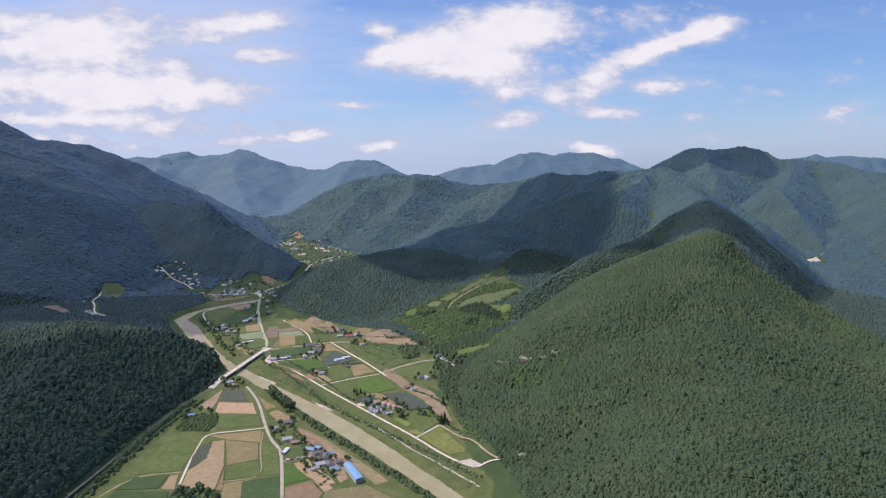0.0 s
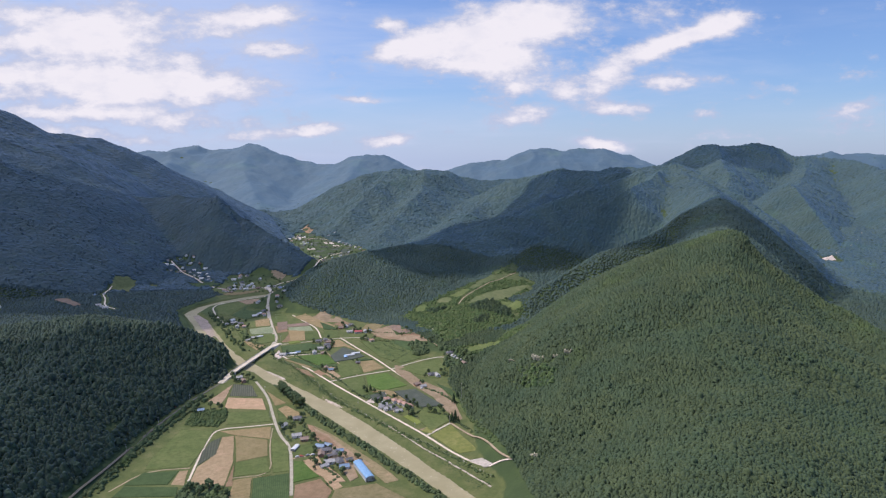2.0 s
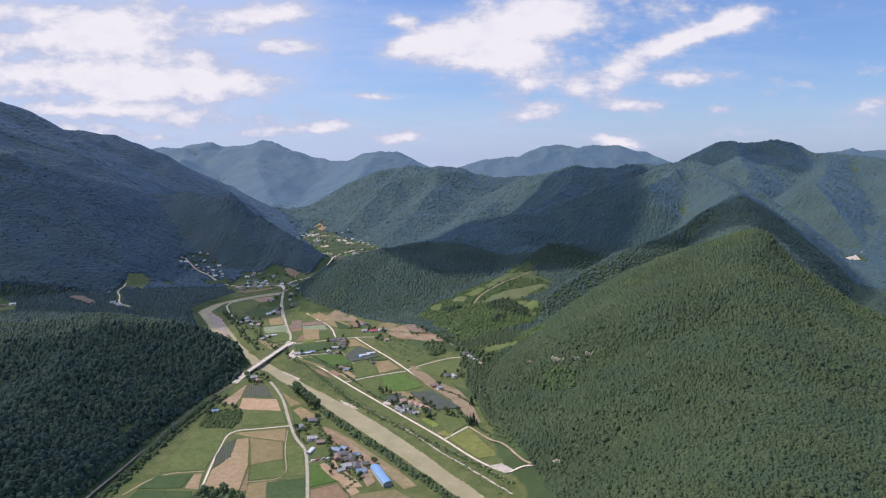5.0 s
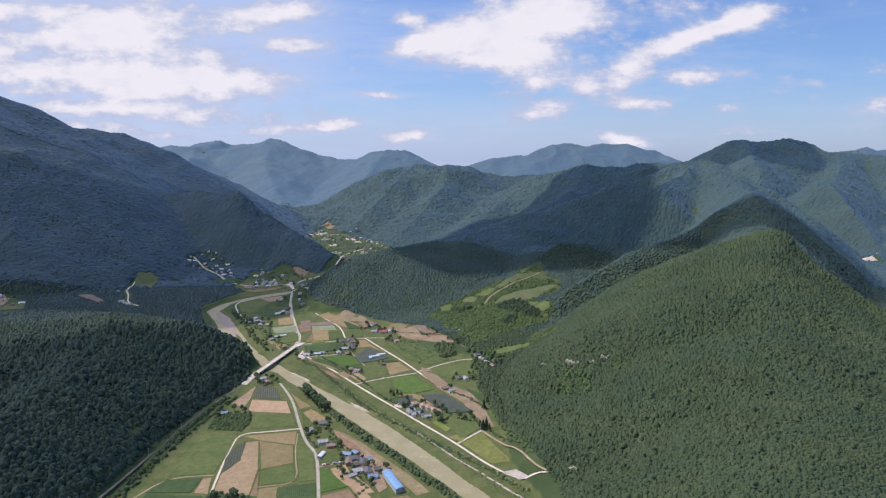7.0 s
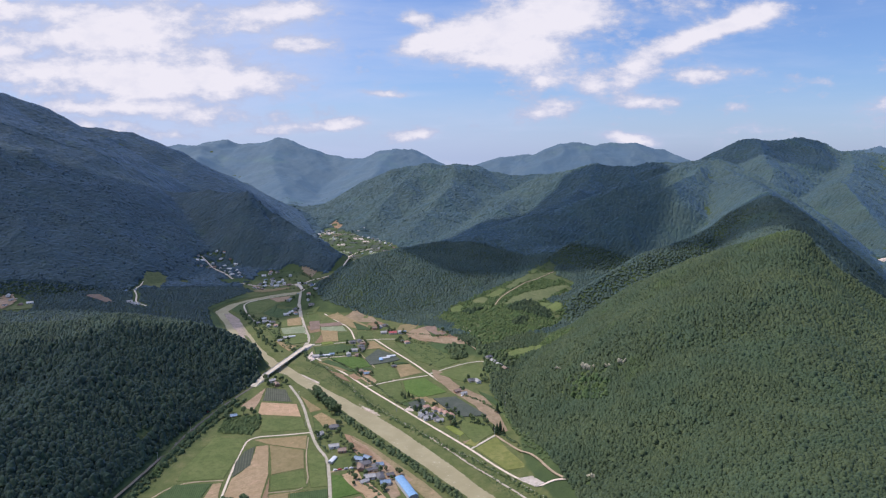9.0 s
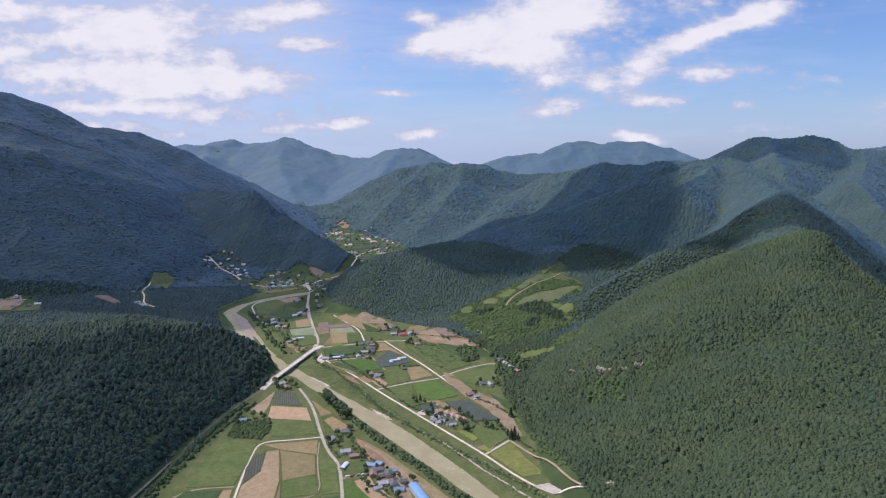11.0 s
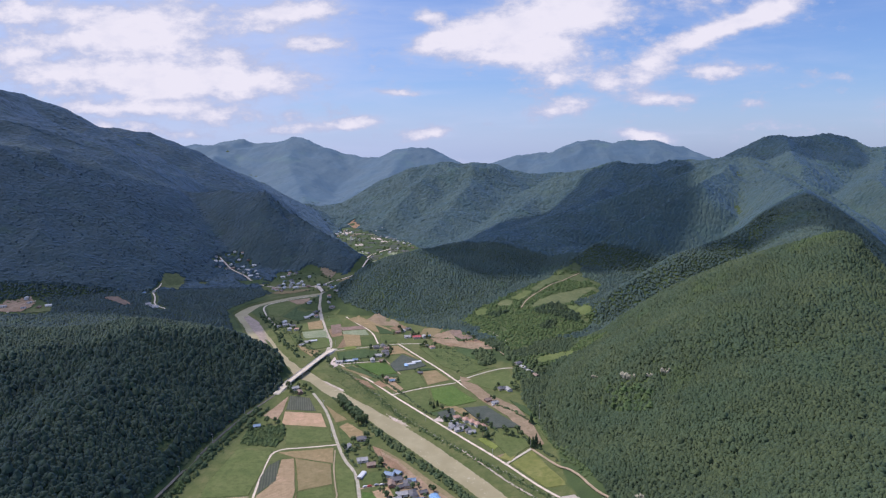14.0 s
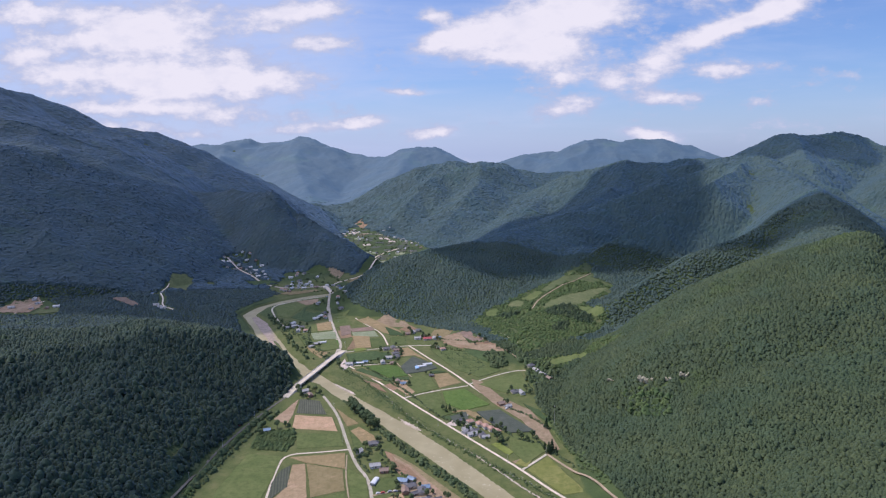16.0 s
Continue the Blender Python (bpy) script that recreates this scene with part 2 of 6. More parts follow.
def value_noise(x, y, seed=0):
    ix, iy = np.floor(x), np.floor(y)
    fx, fy = x - ix, y - iy
    fx, fy = fx * fx * (3 - 2 * fx), fy * fy * (3 - 2 * fy)
    a, b = lattice(ix, iy, seed), lattice(ix + 1, iy, seed)
    c, d = lattice(ix, iy + 1, seed), lattice(ix + 1, iy + 1, seed)
    return (a * (1 - fx) + b * fx) * (1 - fy) + (c * (1 - fx) + d * fx) * fy


def fractal(x, y, size, octaves=4, seed=0):
    total, amp = 0, 0.5
    for k in range(octaves):
        total = total + amp * (value_noise(x / size, y / size, seed + k) - 0.5)
        size, amp = size / 2.03, amp * 0.55
    return total


def creased(x, y, size, octaves=3, seed=0):
    total, amp = 0, 0.5
    for k in range(octaves):
        total = total + amp * (1 - np.abs(2 * value_noise(x / size, y / size, seed + k) - 1) * 2)
        size, amp = size / 2.1, amp * 0.5
    return total


# crest lines: (x, y, height, half width of the foot); then how bulging the flank is
CRESTS = [
    (1.4, [(150, 200, 50, 150), (255, 367, 90, 195), (335, 500, 102, 240, 300), (345, 600, 120, 268, 330), (388, 730, 162, 310, 260), (480, 852, 195, 330, 110)]),
    (1.2, [(478, 856, 188, 110), (413, 862, 172, 220), (338, 868, 130, 190), (262, 895, 80, 120), (205, 930, 36, 80)]),
    (1.2, [(535, 480, 92, 170), (555, 600, 97, 190, 150), (562, 655, 99, 190, 150), (560, 715, 108, 190, 120), (544, 760, 119, 200, 100), (529, 790, 128, 210, 100), (508, 818, 156, 250, 100), (480, 852, 195, 300, 100)]),
    (1.5, [(480, 852, 193, 330, 140), (530, 960, 172, 240, 170), (600, 1100, 180, 220, 200), (650, 1210, 192, 230, 220), (690, 1310, 197, 240, 250), (740, 1420, 204, 240, 250)]),
    (1.2, [(930, 1290, 40, 90), (922, 1350, 72, 140), (920, 1420, 116, 200, 150), (904, 1500, 168, 230, 190), (890, 1580, 203, 250, 230), (852, 1700, 245, 290, 280), (800, 1850, 278, 380)]),
    (1.3, [(690, 1310, 196, 240), (760, 1480, 212, 260), (790, 1650, 240, 280), (800, 1850, 276, 380)]),
    (1.2, [(-280, 1312, 7, 20, 40), (-256, 1325, 39, 40, 100), (-227, 1342, 61, 65, 165), (-180, 1372, 76, 110, 215), (-82, 1440, 84, 200, 300), (27, 1540, 94, 260, 340), (181, 1650, 122, 290, 260), (350, 1740, 161, 310, 230), (525, 1800, 205, 340, 240), (707, 1850, 254, 420, 260), (800, 1860, 277, 480, 300)]),
    (1.0, [(793, 1860, 272, 380), (690, 1720, 242, 300), (576, 1600, 212, 230), (430, 1530, 152, 180), (312, 1470, 100, 140), (193, 1400, 52, 90)]),
    (1.2, [(690, 1310, 195, 260), (600, 1262, 178, 200), (520, 1230, 152, 180), (380, 1160, 112, 150), (240, 1110, 46, 80)]),
    (1.1, [(-520, 2500, 20, 90), (-351, 2700, 145, 330), (-212, 2850, 248, 500), (-110, 2900, 274, 550), (48, 2900, 272, 550), (210, 2950, 230, 500), (460, 3000, 212, 450)]),
    (1.1, [(-110, 2900, 270, 500), (-180, 2650, 190, 330), (-260, 2450, 100, 220), (-330, 2320, 44, 120)]),
    (1.1, [(48, 2900, 266, 500), (20, 2600, 180, 330), (-60, 2350, 100, 250), (-120, 2150, 44, 140)]),
    (1.1, [(460, 3000, 212, 450), (300, 2500, 140, 330), (150, 2200, 76, 230), (60, 1980, 48, 180)]),
    (1.1, [(399, 2600, 212, 440), (622, 2550, 272, 520), (724, 2500, 270, 520), (815, 2500, 278, 520), (933, 2450, 262, 500), (1087, 2500, 280, 520)]),
    (1.1, [(622, 2550, 268, 500), (480, 2250, 176, 350), (330, 2050, 120, 300)]),
    (1.1, [(1068, 2650, 280, 500), (1151, 2650, 308, 560), (1244, 2650, 348, 620), (1315, 2650, 360, 660), (1484, 2650, 360, 660), (1581, 2650, 340, 620), (1680, 2650, 312, 600), (1824, 2650, 318, 600), (2600, 2650, 320, 600)]),
    (1.1, [(1696, 2600, 300, 560), (1480, 2250, 240, 400), (1190, 1880, 218, 300), (1140, 1650, 130, 210), (1080, 1480, 76, 90)]),
    (1.1, [(1303, 2600, 340, 560), (1180, 2250, 240, 380), (1040, 2020, 170, 260)]),
    (1.1, [(1856, 2600, 296, 560), (1700, 2000, 250, 420), (1450, 1600, 180, 330), (1260, 1350, 90, 220)]),
    (1.1, [(-2600, 1500, 732, 1300), (-1900, 1650, 670, 1150), (-1600, 1850, 590, 1050), (-1468, 2100, 503, 900), (-1331, 2200, 415, 800), (-1212, 2350, 390, 760), (-1072, 2450, 262, 560), (-982, 2500, 252, 520), (-813, 2600, 158, 340), (-670, 2660, 64, 170)]),
    (1.1, [(-1331, 2200, 388, 700), (-1200, 1950, 230, 460), (-1075, 1900, 180, 400)]),
    (1.15, [(-1500, 1750, 300, 500), (-1075, 1950, 178, 300, 300), (-886, 1890, 188, 240, 250), (-777, 1880, 199, 200, 235), (-646, 1850, 211, 180, 215), (-586, 1820, 206, 160, 205), (-548, 1800, 170, 130, 190), (-495, 1780, 131, 110, 165), (-423, 1750, 99, 90, 140), (-353, 1720, 70, 80, 115), (-301, 1690, 42, 60, 70), (-278, 1670, 17, 40, 40), (-267, 1640, 4, 30)]),
    (1.1, [(-850, 1890, 180, 260), (-930, 1690, 96, 200), (-1000, 1520, 40, 150)]),
    (1.15, [(-1600, 1850, 520, 800), (-1450, 1550, 280, 520), (-1350, 1350, 130, 330)]),
    (1.3, [(-282, 852, 8, 20), (-302, 864, 28, 54, 26), (-330, 872, 46, 120, 40), (-380, 880, 54, 160, 80), (-477, 872, 56, 220, 150), (-560, 850, 62, 280, 170), (-700, 790, 76, 320, 200), (-1000, 700, 110, 380, 300)]),
    (1.3, [(-477, 872, 64, 200), (-430, 720, 54, 140), (-410, 600, 58, 122), (-400, 500, 54, 115), (-410, 350, 50, 120)]),
    (1.1, [(-2900, 4200, 220, 600), (-2277, 4300, 262, 640), (-1997, 4300, 346, 760), (-1660, 4300, 414, 900), (-1449, 4300, 386, 850), (-1280, 4300, 416, 880), (-1140, 4300, 420, 900), (-922, 4200, 354, 800), (-771, 4200, 314, 700), (-529, 4100, 290, 700), (-334, 4000, 338, 750), (-225, 4000, 332, 750), (-80, 4000, 262, 640), (174, 4000, 204, 560)]),
    (1.1, [(-1160, 4300, 400, 800), (-1050, 3800, 250, 560), (-900, 3400, 150, 400), (-760, 3050, 66, 240)]),
    (1.1, [(-1660, 4300, 390, 800), (-1500, 3700, 270, 560), (-1350, 3200, 186, 460)]),
    (1.1, [(-334, 4000, 336, 700), (-420, 3600, 210, 480), (-500, 3250, 120, 330)]),
    (1.05, [(-100, 4700, 180, 520), (76, 4700, 200, 520), (230, 4700, 236, 560), (417, 4700, 296, 640), (673, 4700, 334, 700), (757, 4700, 374, 760), (1012, 4700, 406, 800), (1183, 4700, 392, 800), (1482, 4700, 376, 800), (1653, 4700, 350, 760), (1827, 4700, 284, 700), (2215, 4700, 236, 600), (3000, 4700, 230, 600)]),
]
# raised valley bottoms, as crest lines with gentle sides
BOTTOMS = [
    (1.0, [(60, 930, 2, 80), (130, 1060, 20, 200), (175, 1320, 42, 330), (260, 1520, 80, 400)]),
    (1.0, [(-600, 1150, 8, 300), (-800, 1200, 26, 420), (-1100, 1250, 60, 560)]),
    (1.0, [(-500, 1600, 6, 200), (-690, 1680, 30, 300)]),
    (1.0, [(-330, 2100, 16, 300), (-380, 2350, 26, 400), (-560, 2750, 50, 500), (-700, 3600, 90, 800), (-300, 4300, 130, 900)]),
    (1.0, [(840, 1080, 34, 300), (890, 1230, 42, 320), (1008, 1400, 64, 340), (1106, 1480, 78, 380), (1290, 1700, 112, 460)]),
    (1.0, [(300, 3500, 120, 900), (900, 3400, 130, 900), (1800, 3500, 150, 900)]),
]
RIVER = [(169, 328, 9.2), (99, 418, 9.2), (57, 478, 9.2), (41, 504, 9.2), (14, 543, 9.2), (-15, 584, 10.7), (-49, 631, 12.2), (-98, 695, 12.2), (-127, 729, 10.2), (-165, 772, 8.7), (-215, 835, 9.2), (-262, 885, 12), (-310, 952, 13.5), (-360, 1040, 15.5), (-405, 1128, 15.5), (-446, 1192, 14), (-442, 1246, 12), (-416, 1296, 10), (-382, 1336, 9), (-336, 1370, 8.5), (-304, 1394, 8), (-282, 1440, 7), (-286, 1540, 6), (-246, 1700, 6), (-200, 1900, 5)]


def along(x, y, line):
    """Distance to a polyline and the values carried along it, at arrays of places."""
    best = np.full(x.shape, 1e9)
    vals = np.zeros((len(line[0]) - 2,) + x.shape)
    for a, b in zip(line, line[1:]):
        ux, uy = b[0] - a[0], b[1] - a[1]
        k = np.clip(((x - a[0]) * ux + (y - a[1]) * uy) / (ux * ux + uy * uy), 0, 1)
        d = np.hypot(x - a[0] - k * ux, y - a[1] - k * uy)
        near = d < best
        best = np.where(near, d, best)
        for i in range(len(vals)):
            vals[i] = np.where(near, a[i + 2] + k * (b[i + 2] - a[i + 2]), vals[i])
    return best, vals


def crest_height(x, y, bulge, line):
    """The height of the mountain under one crest line: the highest that any of its stretches gives. A fifth value narrows the
    foot on the right-hand side of the line."""
    best = np.full(x.shape, -1e9)
    for a, b in zip(line, line[1:]):
        ux, uy = b[0] - a[0], b[1] - a[1]
        k = np.clip(((x - a[0]) * ux + (y - a[1]) * uy) / (ux * ux + uy * uy), 0, 1)
        px, py = x - a[0] - k * ux, y - a[1] - k * uy
        h, w = a[2] + k * (b[2] - a[2]), a[3] + k * (b[3] - a[3])
        right = a[-1] + k * (b[-1] - a[-1])
        side = np.clip((px * uy - py * ux) / math.hypot(ux, uy) / 25, -1, 1)
        w = w + (right - w) * np.clip(side, 0, 1)
        d = np.hypot(px, py) / w
        best = np.maximum(best, np.where(d < 1, h * (1 - d ** bulge), h * (1 - d) * bulge))
    return best


def height(x, y):
    x, y = np.asarray(x, float), np.asarray(y, float)
    wx = x + 55 * fractal(x, y, 260, 3, 11)
    wy = y + 55 * fractal(x, y, 260, 3, 23)
    far = np.clip((np.hypot(x, y) - 500) / 600, 0, 1)
    wx, wy = x + (wx - x) * (0.3 + 0.4 * far), y + (wy - y) * (0.3 + 0.4 * far)
    z = np.full(x.shape, -60.0)
    for bulge, line in CRESTS:
        h = crest_height(wx, wy, bulge, line)
        top = np.maximum(z, h)
        z = top + 5 * np.exp(-np.abs(z - h) / 9) * (top > 0)
    hill = np.clip(z / 90, 0, 1)
    z = z + hill * (10 + 0.08 * np.clip(z, 0, 400)) * (creased(x, y, 330, 3, 5) - 0.1) * (0.35 + 0.65 * far)
    z = z + np.clip(z / 40, 0, 1) * (9 * fractal(x, y, 70, 3, 41) + 7 * (creased(x, y, 130, 2, 15) - 0.2) * (1 - far))
    floor = np.zeros(x.shape)
    for bulge, line in BOTTOMS:
        floor = np.maximum(floor, crest_height(x, y, bulge, line))
    z = np.where(z > floor, z, floor + 2.0 * np.exp(np.clip((z - floor) / 6, -20, 0)) * (z > -40) - 0.0)
    z = np.where(z > 2.0, z, np.maximum(z, 0) * 0.6)
    # the cut for the road at the bridge's end
    cut = along(x, y, [(-225, 941, 0), (-250, 818, 0), (-257, 784, 0), (-262, 690, 0)])[0]
    z = z * np.clip((cut - 8) / 22, 0, 1) ** 1.3
    # the river bed, between levees
    d, (half,) = along(x, y, RIVER)
    bed = np.clip((half + 4.5 + 5 * fractal(x, y, 30, 2, 55) - d) / 8, 0, 1)
    return z * (1 - bed) - 3.2 * bed


def axis(*stretches):
    """Grid lines: (from, to, step), joined end to end."""
    out = []
    for a, b, s in stretches:
        out.extend(np.linspace(a, b, max(2, int(round((b - a) / s)) + 1))[:-1])
    return np.array(out + [stretches[-1][1]])


def mesh_object(name, verts, faces, mat, smooth=False, parent=None):
    me = bpy.data.meshes.new(name)
    verts, faces = np.asarray(verts, np.float32), np.asarray(faces, np.int32)
    me.vertices.add(len(verts))
    me.vertices.foreach_set("co", verts.ravel())
    k = faces.shape[1]
    me.loops.add(faces.size)
    me.loops.foreach_set("vertex_index", faces.ravel())
    me.polygons.add(len(faces))
    me.polygons.foreach_set("loop_start", np.arange(0, faces.size, k, dtype=np.int32))
    me.polygons.foreach_set("use_smooth", np.full(len(faces), smooth))
    me.update(calc_edges=True)
    me.materials.append(mat)
    ob = new(name, me)
    if parent is not None:
        ob.parent = parent
    return ob


def build_ground():
    xs = axis((-5200, -2600, 130), (-2600, -1000, 38), (-1000, -480, 13), (-480, 160, 5), (160, 600, 9), (600, 1600, 25), (1600, 2600, 50), (2600, 5200, 130))
    ys = axis((-4000, -400, 150), (-400, 340, 22), (340, 1360, 6), (1360, 2000, 12), (2000, 3200, 32), (3200, 5000, 60), (5000, 9000, 200))
    gx, gy = np.meshgrid(xs, ys)
    gz = height(gx, gy)
    w, h = len(xs), len(ys)
    i = (np.arange(h - 1)[:, None] * w + np.arange(w - 1)).ravel()
    ob = mesh_object("ground", np.stack([gx, gy, gz], -1).reshape(-1, 3), np.stack([i, i + 1, i + w + 1, i + w], -1), ground_mat(), True)
    return tagged(ob, "mountain valley ground with dark undergrowth and a flat floor", "ground", kind="structure")


ground = build_ground()


def drape(pts, lift):
    pts = np.asarray(pts, float)
    z = height(pts[:, 0], pts[:, 1])
    return np.column_stack([pts[:, :2], np.maximum(z, 0) + lift])


def resample(line, step):
    out = []
    for a, b in zip(line, line[1:]):
        m = max(1, int(math.dist(a[:2], b[:2]) / step))
        out += [tuple(a[i] + (b[i] - a[i]) * k / m for i in range(len(a))) for k in range(m)]
    return out + [tuple(line[-1])]


def smoothed(line, rounds=2):
    for _ in range(rounds):
        new_line = [line[0]]
        for a, b in zip(line, line[1:]):
            new_line += [tuple(p * 0.75 + q * 0.25 for p, q in zip(a, b)), tuple(p * 0.25 + q * 0.75 for p, q in zip(a, b))]
        line = new_line + [line[-1]]
    return line


def ribbon(name, line, width, mat, lift, thick=0.25, wobble=0.0, level=None):
    """A band of the given width along a line, with thickness."""
    pts = np.array(resample(smoothed([tuple(p) for p in line]), 5.0))
    tan = np.gradient(pts[:, :2], axis=0)
    tan /= np.linalg.norm(tan, axis=1)[:, None] + 1e-9
    nrm = np.column_stack([-tan[:, 1], tan[:, 0]])
    half = (pts[:, 2] if pts.shape[1] > 2 else np.full(len(pts), width / 2)) * np.ones(len(pts))
    jag = wobble * np.array([fractal(p[0], p[1], 14, 3, 3) for p in pts])
    lft, rgt = pts[:, :2] + nrm * (half + jag)[:, None], pts[:, :2] - nrm * (half - jag)[:, None]
    if level is None:
        zl, zr = drape(lft, lift)[:, 2], drape(rgt, lift)[:, 2]
        zc = np.maximum(zl, zr)
        zl = zr = zc
    else:
        zl = zr = np.full(len(pts), level)
    n = len(pts)
    verts = np.concatenate([np.column_stack([lft, zl]), np.column_stack([rgt, zr]), np.column_stack([lft, zl - thick]), np.column_stack([rgt, zr - thick])])
    i = np.arange(n - 1)
    faces = np.concatenate([np.stack([i + n, i + n + 1, i + 1, i], -1), np.stack([i, i + 1, i + 2 * n + 1, i + 2 * n], -1), np.stack([i + 3 * n, i + 3 * n + 1, i + n + 1, i + n], -1)])
    return mesh_object(name, verts, faces, mat)


def paved(name, a, b):
    return soil_mat(name, a, b, cell=0.15)


ROAD_LOOK = {
    "asphalt": (lambda: paved("worn_asphalt", (0.41, 0.375, 0.31), (0.49, 0.45, 0.375)), "grey worn asphalt country road", "road"),
    "concrete": (lambda: paved("pale_concrete", (0.50, 0.46, 0.37), (0.61, 0.57, 0.47)), "pale concrete farm road between fields", "farm road"),
    "soil": (lambda: paved("packed_soil", (0.30, 0.25, 0.17), (0.38, 0.32, 0.22)), "packed earth track along the field edge", "track"),
    # darker copy of the asphalt, with the roadside trees' shade in its colour
    "asphalt_in_shade": (lambda: paved("asphalt_painted_shade", (0.16, 0.15, 0.125), (0.22, 0.205, 0.17)), "narrow asphalt road along the foot of the hill, tree shade painted into its colour", "road"),
}
road_count = [0]


def road(look_name, width, line, lift=0.14):
    mat, label, cat = ROAD_LOOK[look_name]
    road_count[0] += 1
    ob = ribbon("road", line, width * 0.64, mat(), lift + 0.012 * road_count[0], 0.6, 0.25)
    tagged(ob, label, cat, "valley roads", "structure")


FIELD_LOOK = {
    "grass": (lambda: soil_mat("crop_green", (0.074, 0.110, 0.033), (0.106, 0.137, 0.048)), "green field of low leafy crops", 0.35),
    "bright": (lambda: soil_mat("crop_bright", (0.072, 0.138, 0.030), (0.100, 0.164, 0.042), 0.9, 0.9, (0.05, 0.115, 0.018), 0.35), "bright green rice field", 0.5),
    "lime": (lambda: soil_mat("crop_lime", (0.12, 0.165, 0.036), (0.155, 0.20, 0.052)), "yellow-green grass plot", 0.3),
    "dark": (lambda: soil_mat("crop_dark", (0.045, 0.085, 0.03), (0.065, 0.11, 0.04), 1.8, 0.2, (0.025, 0.05, 0.018), 0.35), "dark green field with planted rows", 0.5),
    "dark_orchard": (lambda: soil_mat("orchard_floor", (0.03, 0.06, 0.02), (0.05, 0.085, 0.03)), "ground of a dense orchard plot", 0.1),
    "tan": (lambda: soil_mat("soil_tan", (0.335, 0.248, 0.150), (0.415, 0.315, 0.20), 2.2, 1.2, (0.265, 0.195, 0.115), 0.5), "bare tan ploughed field", 0.15),
    "brown": (lambda: soil_mat("soil_brown", (0.24, 0.165, 0.10), (0.31, 0.22, 0.14), 1.6, 0.8, (0.17, 0.115, 0.07), 0.5), "brown ploughed earth field", 0.15),
    "bare": (lambda: soil_mat("soil_bare", (0.255, 0.190, 0.122), (0.325, 0.255, 0.172)), "bare brown earth ground", 0.1),
    "olive": (lambda: soil_mat("grass_olive", (0.235, 0.185, 0.095), (0.295, 0.235, 0.13), 2.4, 1.3, (0.17, 0.155, 0.07), 0.5), "dry olive-brown grass field", 0.25),
    "straw": (lambda: soil_mat("grass_straw", (0.145, 0.168, 0.045), (0.195, 0.21, 0.07)), "yellowing grass field", 0.25),
    "fallow": (lambda: soil_mat("fallow_grass", (0.165, 0.150, 0.075), (0.215, 0.190, 0.105), cell=0.03), "dry yellowish fallow grass field", 0.25),
    "mulch": (lambda: soil_mat("black_mulch", (0.085, 0.10, 0.07), (0.105, 0.12, 0.085), 2.6, 0.25, (0.048, 0.055, 0.044), 0.7), "field of black plastic mulch rows", 0.3),
    "net": (lambda: soil_mat("shade_net", (0.065, 0.085, 0.068), (0.085, 0.105, 0.085), 3.0, 0.5, (0.05, 0.066, 0.054), 0.4), "dark shade-netted crop field", 0.8),
    "pale": (lambda: soil_mat("crop_pale", (0.22, 0.27, 0.17), (0.30, 0.34, 0.23), 1.8, 0.1, (0.12, 0.17, 0.08), 0.6), "pale film-covered vegetable field", 0.4),
    "pad": (lambda: paved("gravel_pad", (0.42, 0.38, 0.33), (0.50, 0.46, 0.41)), "pale gravel yard", 0.15),
    "mauve": (lambda: soil_mat("soil_mauve", (0.19, 0.145, 0.115), (0.25, 0.19, 0.15), 2.0, 0.5, (0.14, 0.11, 0.085), 0.5), "grey-brown ploughed field", 0.15),
}
field_count = [0]
FIELDS = []


def field(kind, pts):
    """A plot with a raised, slightly uneven edge."""
    mat, label, rise = FIELD_LOOK[kind]
    field_count[0] += 1
    FIELDS.append([tuple(p) for p in pts])
    edge = resample(list(pts) + [pts[0]], 6.0)[:-1]
    edge = np.array([(x + 0.9 * fractal(x, y, 9, 2, 8), y + 0.9 * fractal(x, y, 9, 2, 19)) for x, y in edge])
    mid = edge.mean(0)
    base = drape(edge, 0)[:, 2]
    top = rise + 0.02 + 0.0037 * field_count[0]
    bm = bmesh.new()
    low = [bm.verts.new((x, y, z - 0.5)) for (x, y), z in zip(edge, base)]
    inner = edge + (mid - edge) * np.minimum(0.9 / (np.linalg.norm(mid - edge, axis=1)[:, None] + 1e-6), 0.3)
    high = [bm.verts.new((x, y, z + top)) for (x, y), z in zip(inner, drape(inner, 0)[:, 2])]
    m = len(low)
    for i in range(m):
        bm.faces.new((low[i], low[(i + 1) % m], high[(i + 1) % m], high[i]))
    bm.faces.new(high)
    bmesh.ops.recalc_face_normals(bm, faces=bm.faces)
    me = bpy.data.meshes.new("field")
    bm.to_mesh(me)
    bm.free()
    me.materials.append(mat())
    return tagged(new("field", me), label, "field", "farm fields", "structure")


# ---------- river ----------
def water_mat():
    def build(n):
        p = place(n)
        ripple = n.noise(p, 0.5, 5, 0.7)
        col = n.mix(n.span(n.noise(p, 0.035, 4, 0.6), 0.35, 0.7), (0.262, 0.236, 0.138, 1), (0.318, 0.288, 0.178, 1))
        foam = n.span(n.noise(n.vmath("MULTIPLY", p, (1, 1, 1)), 0.22, 6, 0.75), 0.58, 0.70)
        col = n.mix(n.math("MULTIPLY", foam, 0.5), col, (0.6, 0.57, 0.48, 1))
        return rough_surface(n, col, 0.55, ripple, 0.10, spec=0.15)
    return material("muddy_water", build)


def gravel_mat():
    return soil_mat("river_gravel", (0.36, 0.32, 0.25), (0.50, 0.46, 0.39), cell=0.08)


water = ribbon("river_water", [(x, y, w + 1.8) for x, y, w in RIVER], 0, water_mat(), 0, 0.3, 4.0, level=-1.5)
